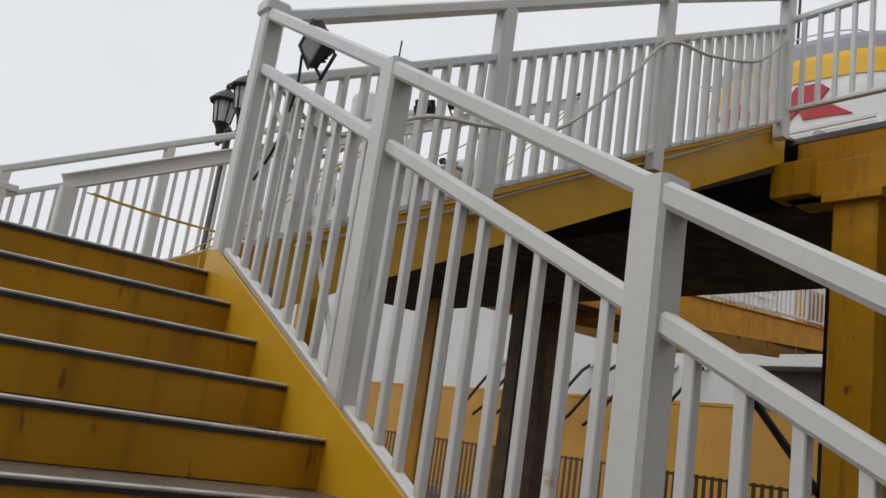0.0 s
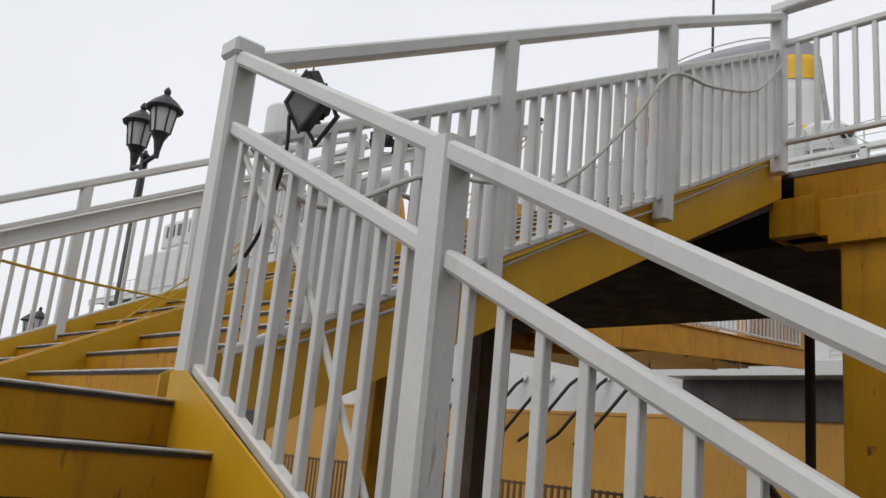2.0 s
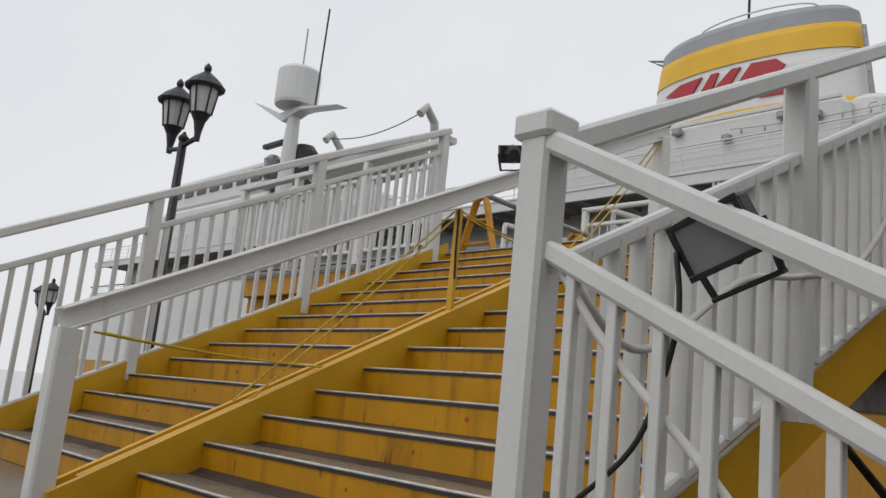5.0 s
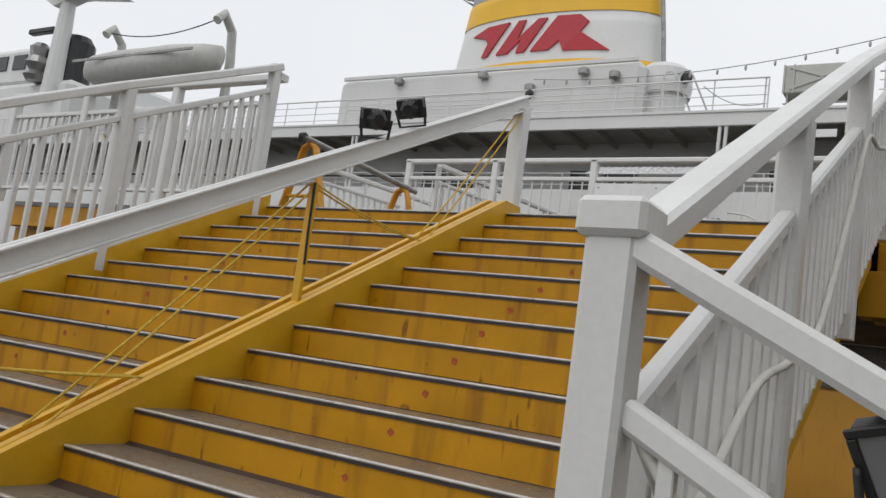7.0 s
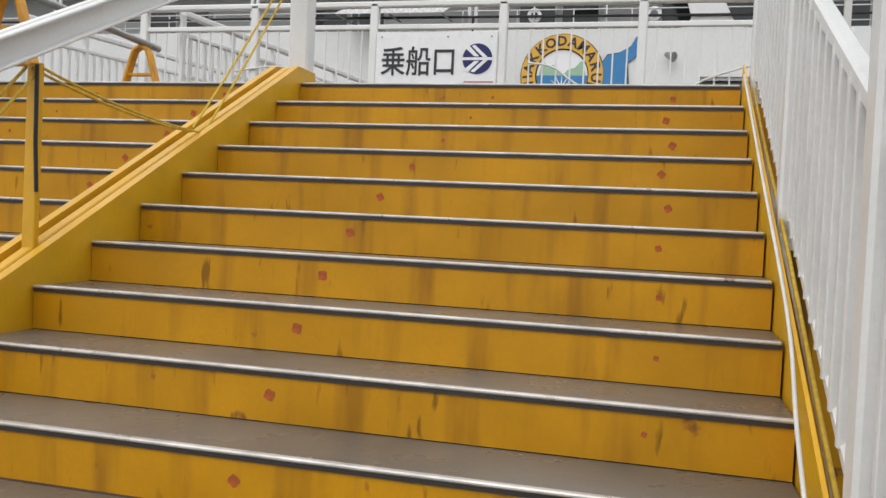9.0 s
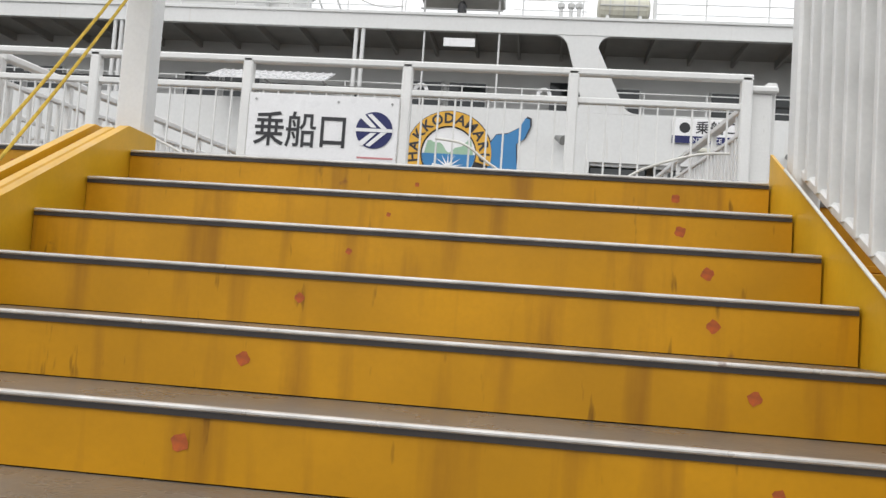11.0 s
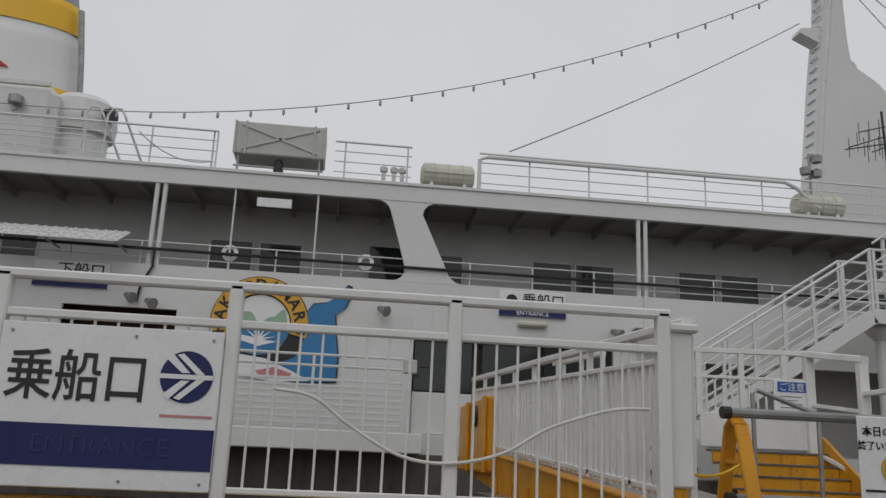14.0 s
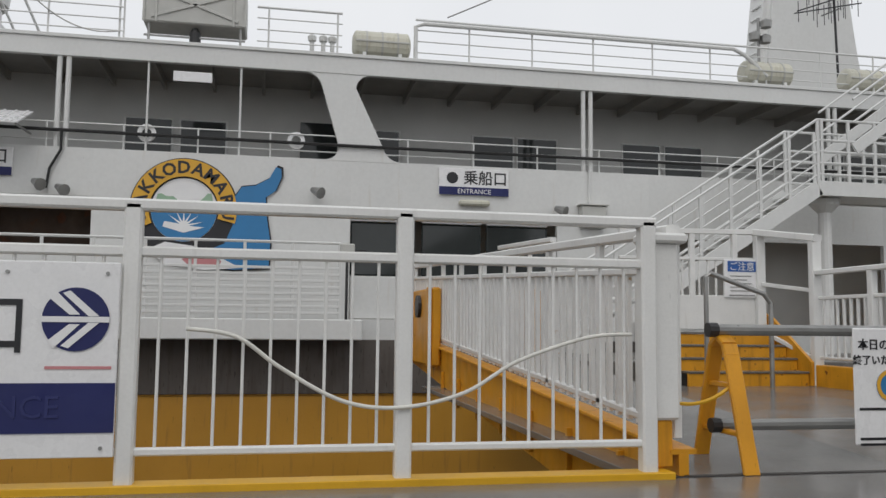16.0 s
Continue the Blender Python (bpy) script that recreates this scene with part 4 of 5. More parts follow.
lettering("kanji_text", "下船口", 0.34, (-5.6, HY - 0.064, 6.39), ink, ex, bold=0.004)
lamp = thing("wall_lamp", (5.0, HY - 0.1, 5.9), "oblong glass wall lamp under the entrance sign", "lamp")
part("housing", block(4.72, 5.42, HY - 0.16, HY - 0.0, 5.86, 5.99, 0.04), raft_m, lamp)
for x, z in ((1.55, 6.05), (7.0, 5.85), (-4.0, 6.0), (-3.55, 5.9)):
    f = thing("wall_floodlight", (x, HY - 0.1, z), "small grey floodlight on the hull", "floodlight", "hull floodlights")
    part("arm", bar((x, HY, z + 0.05), (x, HY - 0.22, z + 0.02), 0.03, 0.03), grey_metal, f)
    part("head", tube([(x - 0.06, HY - 0.16, z + 0.02), (x + 0.08, HY - 0.3, z - 0.06), (x + 0.12, HY - 0.34, z - 0.08)], [0.06, 0.11, 0.13], 10), grey_metal, f)
jb = thing("junction_box", (7.85, HY - 0.1, 5.5), "grey metal junction box on the hull", "box")
part("case", block(7.55, 8.15, HY - 0.22, HY, 5.45, 5.95, 0.02), grey_box, jb)
part("lid", block(7.50, 8.2, HY - 0.26, HY, 5.955, 5.99, 0.01), grey_box, jb)
pipe = thing("drain_pipe", (7.8, HY, 6), "thin white pipe down the hull", "pipe")
part("pipe", tube([(7.8, HY - 0.03, 5.9), (7.8, HY - 0.03, 6.78)], 0.03, 6), hull_white, pipe)
cable = thing("hull_cable", (-3.75, HY, 6), "dark cable hanging down the hull", "cable")
part("cable", tube([(-3.6, HY - 0.05, 7.1), (-3.6, HY - 0.06, 6.7), (-3.8, HY - 0.06, 6.3), (-3.85, HY - 0.05, 5.9)], 0.03, 6), cable_black, cable)
awn = thing("awning", (-5.7, HY - 0.6, 7.0), "small pale translucent awning over the exit", "awning")
part("sheet", plate([(HY - 1.1, 6.98), (HY - 0.08, 7.42), (HY - 0.08, 7.45), (HY - 1.1, 7.01)], 3.0, 'x', -7.15), board, awn)
for x in (-7.1, -5.65, -4.2):
    part("bracket", bar((x, HY - 1.05, 6.97), (x, HY - 0.02, 7.0), 0.04, 0.04), grey_metal, awn)
for k in range(14):
    x = -7.05 + 0.215 * k
    part("corrugation", bar((x, HY - 1.1, 7.02), (x, HY - 0.08, 7.46), 0.05, 0.02), board, awn)

# lattice guard on the side ledge
lg = thing("ledge_railing", (0, HY - 1, 3.28), "white lattice guard on the hull ledge", "railing")
for x in [-4.6 + 0.95 * k for k in range(8)]:
    part("post", bar((x, HY - 0.95, 3.27), (x, HY - 0.95, 4.85), 0.06, 0.04, up=(0, 1, 0)), hull_white, lg)
for k in range(8):
    z = 3.42 + 0.13 * k
    part("slat", bar((-4.6, HY - 0.97, z), (2.05, HY - 0.97, z), 0.02, 0.055), hull_white, lg)
for z in (4.62, 4.85):
    part("rail", tube([(-4.6, HY - 0.95, z), (2.05, HY - 0.95, z)], 0.03, 6), hull_white, lg)
part("control_post", tube([(2.2, HY - 0.9, 3.28), (2.2, HY - 0.9, 4.7), (2.6, HY - 0.9, 4.72)], 0.03, 6), black, lg)
part("control_box", block(2.05, 2.35, HY - 1.0, HY - 0.85, 4.55, 4.85, 0.02), grey_box, lg)

# ---- gangways ----
OFFSET = Vector((0.28, 0, 0))


def gangway(x0, label, far=False):
    g = thing("gangway", (x0, 8, TOP), label, "gangway", "gangways to the ship")
    for x in (x0, x0 + (1.45 if far else 2.2)):
        lift = 0.0
        if far and x > x0:
            lift = 0.3
        part("girder", plate([(14.6, TOP - 0.1), (15.2, TOP - 0.1), (17.6, 2.62), (17.6, 3.05), (14.6, 2.85)] if lift else [(8.0, TOP - 0.45), (9.2, TOP - 0.45), (17.6, 2.62), (17.6, 3.05), (8.0, TOP + 0.12)], 0.06, 'x', x), yellow_clean, g, "yellow gangway girder")
        part("girder_flange", bar((x + 0.03, 14.6, 2.86) if lift else (x + 0.03, 8.0, TOP + 0.13), (x + 0.03, 17.6, 3.06), 0.16, 0.03), yellow_clean, g)
        up = Vector((0, 0, 1))
        a, b = Vector((x + 0.03, 8.1, TOP + 0.2)), Vector((x + 0.03, 17.4, 3.1))
        if lift:
            a, b = Vector((x + 0.03, 14.6, 2.9)), Vector((x + 0.03, 17.4, 3.15))
        d = b - a
        part("top_rail", bar(a + up * (1.22 + lift), b + up * (1.1 + lift), 0.09, 0.07, 0.012), white, g)
        part("second_rail", bar(a + up * 0.98, b + up * 0.9, 0.06, 0.05, 0.01), white, g)
        part("bottom_rail", bar(a + up * 0.05, b + up * 0.05, 0.05, 0.05, 0.01), white, g)
        n = 18 if lift else 56
        for k in range(n + 1):
            p = a + d * (k / n)
            wide = k % 7 == 0
            h1 = lift + 1.2 - 0.12 * k / n if wide else 0.97 - 0.08 * k / n
            part("post" if wide else "flat_bar", bar(p, p + up * h1, 0.05 if wide else 0.036, 0.07 if wide else 0.05, 0.004, up=(0, 1, 0)), white if wide else white_bar, g)
        part("end_bracket", block(x - 0.14, x - 0.01, 15.0, 17.8, 2.65, 3.75, 0.03), yellow_clean, g, "yellow end bracket")
        part("bracket_rib", block(x - 0.20, x - 0.145, 15.0, 15.14, 2.65, 3.75, 0.01), yellow_clean, g)
        part("bracket_rib", block(x - 0.20, x - 0.145, 16.6, 16.74, 2.65, 3.75, 0.01), yellow_clean, g)
        part("pivot", tube([(x - 0.19, 16.0, 3.5), (x - 0.12, 16.0, 3.5)], 0.17, 12), black, g)
        for k in range(7):
            y = 8.8 + 1.0 * k
            zz = TOP - 0.42 + 0.032 * (y - 8)
            part("girder_rib", block(x - 0.045, x - 0.003, y - 0.02, y + 0.02, zz + 0.06, zz + 0.42, 0.004), yellow_clean, g)
    part("deck_plate", plate([(8.0, TOP - 0.05), (17.6, 3.0), (17.6, 3.04), (8.0, TOP)], 1.45 if far else 2.2, 'x', x0 + 0.03), floor_m, g)
    for k in range(5):
        y = 8.6 + k * 2
        part("cross_member", block(x0 + 0.07, x0 + (1.44 if far else 2.2), y - 0.06, y + 0.06, TOP - 0.38 + 0.065 * (y - 8), TOP - 0.1 + 0.065 * (y - 8), 0.01), yellow_clean, g)
    return g


gangway(3.36, "sloping yellow gangway with white flat-bar railings", True)
gangway(-5.7, "sloping yellow gangway with white flat-bar railings")
OFFSET = Vector((0.03, 0, 0.06))
gp = thing("gate_post", (3.52, 8.05, TOP), "broad white steel gate post beside the gangway", "post")
part("shaft", block(3.44, 3.62, 7.99, 8.11, TOP + 0.25, 3.66, 0.015), white, gp)
part("cap", block(3.40, 3.66, 7.95, 8.15, 3.65, 3.71, 0.015), white, gp)
part("foot", block(3.48, 3.58, 8.01, 8.09, TOP - 0.02, TOP + 0.25, 0.01), yellow_clean, gp)

# right-hand boarding area
OFFSET = Vector((1.0, 0, 0))
railing("platform_railing", [(8.4, y, TOP + 0.3) for y in (8.0, 9.3, 10.7, 12.2, 13.7, 14.9)], "white painted railing on a yellow kerb", 1.43, "platform railings", gap=0.15, finish=False, mid=0.42)
kb = thing("kerb", (8.4, 11, TOP), "yellow steel kerb of the boarding platform", "kerb", kind="structure")
part("kerb_beam", block(8.33, 8.49, 7.96, 14.9, TOP - 0.25, TOP + 0.31, 0.01), yellow_clean, kb)
bs = thing("boarding_steps", (7.6, 15, TOP), "yellow steel boarding steps with white side panels", "steps")
for k in range(4):
    part("riser", block(6.3, 8.25, 14.95 + 0.28 * k, 15.0 + 0.28 * k, TOP - 0.02 + 0.19 * k, TOP + 0.19 * (k + 1) - 0.012, 0.004), yellow_clean, bs)
    part("tread", block(6.3, 8.25, 14.93 + 0.28 * k, 15.23 + 0.28 * k, TOP + 0.19 * (k + 1) - 0.01, TOP + 0.19 * (k + 1) + 0.02, 0.004), tread_m, bs)
part("side_plate", plate([(14.9, TOP), (16.2, TOP), (16.2, 3.5), (15.9, 3.4), (14.9, TOP + 0.35)], 0.05, 'x', 8.26), yellow_clean, bs)
part("gate_post", bar((8.40, 14.95, TOP), (8.40, 14.95, 4.56), 0.16, 0.12, 0.012, up=(0, 1, 0)), white, bs)
part("gate_post", bar((8.12, 16.0, TOP + 0.7), (8.12, 16.0, 4.75), 0.16, 0.12, 0.012, up=(0, 1, 0)), white, bs)
part("sloped_cap", bar((8.10, 16.06, 4.80), (8.41, 14.88, 4.60), 0.18, 0.11, 0.015), white, bs)
part("sloped_rail", bar((8.12, 16.0, 3.95), (8.40, 14.95, 3.8), 0.06, 0.06), white, bs)
part("sloped_foot_rail", bar((8.12, 16.0, 3.2), (8.40, 14.95, 2.75), 0.06, 0.06), white, bs)
part("white_panel", block(6.2, 8.05, 16.02, 16.08, 3.2, 3.75, 0.01), white, bs)
part("back_rail", bar((5.7, 16.05, 4.76), (8.1, 16.05, 4.80), 0.08, 0.08), white, bs)
part("back_mid_rail", bar((5.7, 16.05, 4.33), (8.1, 16.05, 4.35), 0.05, 0.05), white, bs)
for k in range(3):
    part("back_post", bar((6.2 + 0.75 * k, 16.05, 3.7), (6.2 + 0.75 * k, 16.05, 4.76), 0.09, 0.07, up=(0, 1, 0)), white, bs)
for k in range(16):
    part("back_bar", bar((5.75 + 0.148 * k, 16.06, 3.74), (5.75 + 0.148 * k, 16.06, 4.33), 0.035, 0.025, up=(0, 1, 0)), white_bar, bs)
part("tube_handrail", tube([(6.35, 14.5, TOP), (6.35, 14.5, 3.95), (6.42, 14.5, 4.0), (7.25, 14.5, 3.72), (7.36, 14.5, 3.58), (7.36, 14.5, TOP)], 0.035, 8), grey_metal, bs)
nt = thing("notice_board", (7.8, 15.95, 3.7), "white notice board with blue heading", "sign")
part("panel", block(7.48, 8.10, 15.98, 16.0, 3.72, 4.34, 0.006), board, nt)
part("heading", block(7.54, 8.04, 15.974, 15.978, 4.14, 4.31, 0), mid_blue, nt)
lettering("heading_text", "ご注意", 0.15, (7.79, 15.968, 4.17), ink_white, nt, align='CENTER')
for k in range(5):
    part("text_line", block(7.58, 7.96 - 0.08 * (k % 2), 15.974, 15.978, 4.06 - 0.06 * k, 4.075 - 0.06 * k, 0), grey_metal, nt)
part("footer_line", block(7.56, 8.02, 15.974, 15.978, 3.745, 3.765, 0), grey_metal, nt)

OFFSET = Vector((0, 0, 0))

# trestle barrier with two tubes and a closing notice
br = thing("barrier_trestle", (3.85, 8.1, TOP), "orange-yellow trestle stand of a tube barrier", "barrier", "barrier trestles")


def trestle(t, x, y, turned=False):
    """An A-shaped flat-bar stand; its legs spread along y, or along x when turned."""
    z = TOP - 0.004

    def at(o, h):
        return (x + o, y, z + h) if turned else (x, y + o, z + h)
    side = (0, 1, 0) if turned else (1, 0, 0)
    pts = [at(o, h) for o, h in ((-0.30, 0), (-0.10, 0.68), (-0.075, 0.745), (0, 0.79), (0.075, 0.745), (0.10, 0.68), (0.30, 0))]
    bm = bmesh.new()
    for a, b in zip(pts, pts[1:]):
        prism(bm, chamfered(0.035, 0.10, 0.008), a, b, side)
    bmesh.ops.recalc_face_normals(bm, faces=bm.faces)
    part("leg_frame", bm, yellow_clean, t)
    for h, w in ((0.22, 0.23), (0.50, 0.15)):
        part("cross_bar", bar(at(-w, h), at(w, h), 0.05, 0.03), yellow_clean, t)


trestle(br, 4.06, 8.24)
b2 = thing("barrier_trestle", (-2.72, 4.9, TOP), "orange-yellow trestle stand of a tube barrier", "barrier", "barrier trestles")
trestle(b2, -2.72, 4.9, True)
b3 = thing("barrier_trestle", (-2.9, 6.9, TOP), "orange-yellow trestle stand of a tube barrier", "barrier", "barrier trestles")
trestle(b3, -2.9, 6.9, True)
for a, b in (((3.99, 8.24, TOP + 0.83), (9.3, 8.2, TOP + 0.84)), ((4.0, 8.24, TOP + 0.25), (9.3, 8.2, TOP + 0.25)), ((-2.71, 4.75, TOP + 0.82), (-2.91, 7.2, TOP + 0.82))):
    tb = thing("barrier_tube", a, "grey galvanised barrier tube on trestles", "tube", "barrier tubes")
    part("tube", tube([a, b], 0.035, 10), grey_metal, tb)
    part("end_cap", tube([(a[0] - 0.03, a[1], a[2]), (a[0] + 0.03, a[1], a[2])], 0.045, 10), black, tb)
cn = thing("closing_notice", (5.0, 8.16, TOP + 0.2), "white closing notice hung on the barrier tube", "sign")
NX0, NX1, NZ0, NZ1, NY = 4.93, 5.44, TOP + 0.12, TOP + 0.85, 8.185
part("panel", block(NX0, NX1, NY, NY + 0.015, NZ0, NZ1, 0.006), board, cn)
lettering("heading_text", "本日の営業は", 0.075, ((NX0 + NX1) / 2, NY - 0.003, NZ1 - 0.13), ink, cn, align='CENTER', bold=0.001)
lettering("heading_text", "終了いたしました", 0.066, ((NX0 + NX1) / 2, NY - 0.003, NZ1 - 0.225), ink, cn, align='CENTER', bold=0.001)
part("round_picture", ring((NX0 + NX1) / 2, NZ1 - 0.36, 0.0, 0.10, 0, 360, 0.003, NY - 0.004, 24), mural_blue, cn)
part("round_rim", ring((NX0 + NX1) / 2, NZ1 - 0.36, 0.075, 0.10, 0, 360, 0.003, NY - 0.008, 24), mural_gold, cn)
for z in (0.515, 0.70, 0.735):
    part("text_line", block(NX0 + 0.03, NX1 - 0.03, NY - 0.004, NY - 0.001, NZ1 - z, NZ1 - z + 0.016, 0), ink, cn)
lettering("time_text", "9:00", 0.085, (NX0 + 0.34, NY - 0.003, NZ1 - 0.655), ink, cn, align='CENTER')

dp = thing("drain_plate", (2.6, 7.2, TOP), "small dark drain plate in the wet deck", "drain")
part("plate", block(2.45, 2.75, 7.1, 7.22, TOP - 0.002, TOP + 0.012, 0.004), black, dp)
ch = thing("yellow_chain", (3.7, 8.3, TOP + 0.5), "yellow plastic chain hung on the trestle", "chain")
part("links", tube(sag((3.6, 8.06, TOP + 0.42), (4.05, 8.12, TOP + 0.5), 0.06), 0.012, 6), yellow_rail, ch)

# ---- the large boarding sign on the platform railing ----
sg = thing("boarding_sign", (0.05, 7.45, 2.5), "white boarding sign with black characters and navy band", "sign")
SX0, SX1, SY = -0.735, 0.575, 7.893
part("panel", block(SX0, SX1, SY, SY + 0.02, 2.555, 3.515, 0.004), board, sg)
part("band", block(SX0 + 0.002, SX1 - 0.002, SY - 0.006, SY - 0.002, 2.675, 2.918, 0), navy, sg, "navy blue band")
lettering("kanji_text", "乗船口", 0.325, (SX0 + 0.055, SY - 0.004, 3.085), ink, sg, bold=0.003, width=0.86)
lettering("faded_word", "ENTRANCE", 0.155, ((SX0 + SX1) / 2, SY - 0.009, 2.75), ink_faded, sg, align='CENTER')
CX, CZ, CR = 0.375, 3.23, 0.158
part("roundel", ring(CX, CZ, 0.0, CR, 0, 360, 0.003, SY - 0.006, 36), navy, sg, "navy roundel with white arrows")
for dz, sl in ((0.0, 0.0), (0.05, 0.075), (-0.05, -0.075)):
    if sl == 0:
        part("arrow_stroke", plate([(CX - CR, CZ - 0.014), (CX + CR, CZ - 0.014), (CX + CR, CZ + 0.014), (CX - CR, CZ + 0.014)], 0.003, 'y', SY - 0.011), ink_white, sg)
s = 1
for s in (1, -1):
    for o in (0.0, 0.075):
        part("arrow_stroke", plate([(CX + 0.11 - o * 1.2, CZ + s * (0.016 + o * 0.1)), (CX - 0.03 - o * 0.9, CZ + s * 0.142), (CX - 0.065 - o * 0.8, CZ + s * (0.13 - o * 0.35)), (CX + 0.06 - o * 1.2, CZ + s * (0.016 + o * 0.1))], 0.003, 'y', SY - 0.011), ink_white, sg)
part("smudge", block(0.24, 0.55, SY - 0.004, SY - 0.001, 2.985, 3.0, 0), mural_pink, sg, "faded pink smudge")
for x in (SX0 + 0.06, 0.05, SX1 - 0.06):
    for z in (2.60, 3.46):
        part("bolt", tube([(x, SY - 0.008, z), (x, SY + 0.002, z)], 0.010, 8), grey_metal, sg)

# white hose along railings


def hose(name, pts, mat, r, label):
    t = thing(name, pts[0], label, "hose", "hoses")
    fine = []
    P = [Vector(p) for p in pts]
    for i in range(len(P) - 1):
        a, b, c, d = P[max(i - 1, 0)], P[i], P[i + 1], P[min(i + 2, len(P) - 1)]
        for k in range(8):
            u = k / 8
            fine.append(0.5 * ((2 * b) + (c - a) * u + (2 * a - 5 * b + 4 * c - d) * u * u + (3 * b - a - 3 * c + d) * u ** 3))
    part("run", tube(fine + [P[-1]], r, 8), mat, t, soft=True)


hose("hose", [(3.31, 7.9, 3.18), (3.05, 7.9, 3.16), (2.65, 7.9, 3.03), (2.35, 7.9, 2.86), (2.01, 7.9, 2.785), (1.7, 7.9, 2.82), (1.38, 7.9, 2.99), (1.15, 7.9, 3.15), (0.9, 7.9, 3.19)], hose_w, 0.011, "thin white hose slung along the railing")
hose("hose", [(-0.74, 7.9, 2.75), (-0.95, 7.9, 2.76), (-1.4, 7.9, 3.0), (-1.85, 7.9, 3.15), (-2.4, 7.9, 3.1)], hose_w, 0.011, "thin white hose slung along the railing")
RS = RX + 0.05
hose("hose", [(RS, -0.2, 1.0), (RS, 0.15, 0.85), (RS, 0.7, 1.15), (RS, 1.15, 1.25), (RS, 1.7, 1.42), (RS, 2.3, 2.0), (RS, 2.7, 2.45), (RS, 3.2, 2.55), (RS, 3.8, 2.75), (RS, 4.2, 3.1)], hose_w, 0.013, "thin white hose slung along the stair railing")

hose("cable", [(X_R - 0.05, 1.0, nose(1.0) + 0.02), (X_R - 0.045, 1.5, nose(1.5) + 0.10), (X_R - 0.02, 2.0, nose(2.0) + 0.11), (X_R - 0.02, 3.0, nose(3.0) + 0.11), (X_R - 0.02, 4.2, nose(4.2) + 0.12)], hose_w, 0.006, "thin pale cable laid along the side plate")

for k in range(2):
    o = 0.06 + 0.035 * k
    m = (rope_y, hose_w, cable_black)[k]
    pts = [(X_R + 0.03, y, nose(y) + 0.115 - o + 0.012 * math.sin(3.1 * y + 2 * k)) for y in [0.1 + 0.29 * q for q in range(15)]]
    hose("cable", pts, m, 0.008, ("thin ochre cable along the outer side plate", "thin pale cable along the outer side plate", "thin black cable along the outer side plate")[k])

# ---- floodlights ----


def floodlight(at, turn, s, label):
    t = new("floodlight")
    tagged(t, label, "floodlight", "floodlights")
    hb = block(-0.16, 0.16, -0.03, 0.05, -0.11, 0.11, 0.012)
    part("case", hb, black, t)
    part("housing_back", tube([(0, 0.05, 0), (0, 0.10, 0), (0, 0.13, 0)], [0.12, 0.10, 0.06], 8), black, t)
    for z in (-0.1, 0.1):
        part("bezel", block(-0.165, 0.165, -0.045, -0.031, z - 0.012, z + 0.012, 0.003), black, t)
    for x in (-0.152, 0.152):
        part("bezel", block(x - 0.013, x + 0.013, -0.045, -0.031, -0.087, 0.087, 0.003), black, t)
    for k in range(5):
        part("cooling_fin", block(-0.1 + 0.045 * k, -0.09 + 0.045 * k, 0.05, 0.09, -0.1, 0.1, 0.002), black, t)
    part("glass", block(-0.14, 0.14, -0.036, -0.031, -0.09, 0.09, 0), flood_glass, t, "grey lamp glass")
    for x in (-0.175, 0.175):
        part("yoke", bar((x, 0.03, 0.0), (x * 0.85, 0.03, -0.2), 0.03, 0.012, 0.003, up=(0, 1, 0)), black, t)
    part("foot", bar((-0.16, 0.03, -0.2), (0.16, 0.03, -0.2), 0.03, 0.02), black, t)
    t.matrix_basis = pose(*at, *turn) @ Matrix.Scale(s, 4)
    return t


fx = LX0 + 0.30
floodlight((3.32, -0.25, 1.06), (25, -16, -12), 0.62, "black floodlight clamped to the stair railing")
floodlight((-0.1, 2.62, 2.62), (-15, 8, 235), 0.62, "black floodlight on the centre handrail")
floodlight((-0.1, 3.0, 2.82), (-25, 8, 195), 0.62, "black floodlight on the centre handrail")
hose("cable", [(fx + 0.02, -0.26, 1.03), (fx + 0.03, -0.26, 0.85), (fx - 0.05, -0.27, 0.6), (fx - 0.2, -0.28, 0.45)], cable_black, 0.007, "black cable hanging from the floodlight")
hose("cable", [(fx - 0.35, -0.26, 1.05), (fx - 0.15, -0.26, 0.8), (fx + 0.2, -0.24, 0.45), (fx + 0.55, -0.24, -0.05), (fx + 0.75, -0.24, -0.35)], hose_w, 0.012, "white conduit tied across the railing")

# ---- street lamp ----


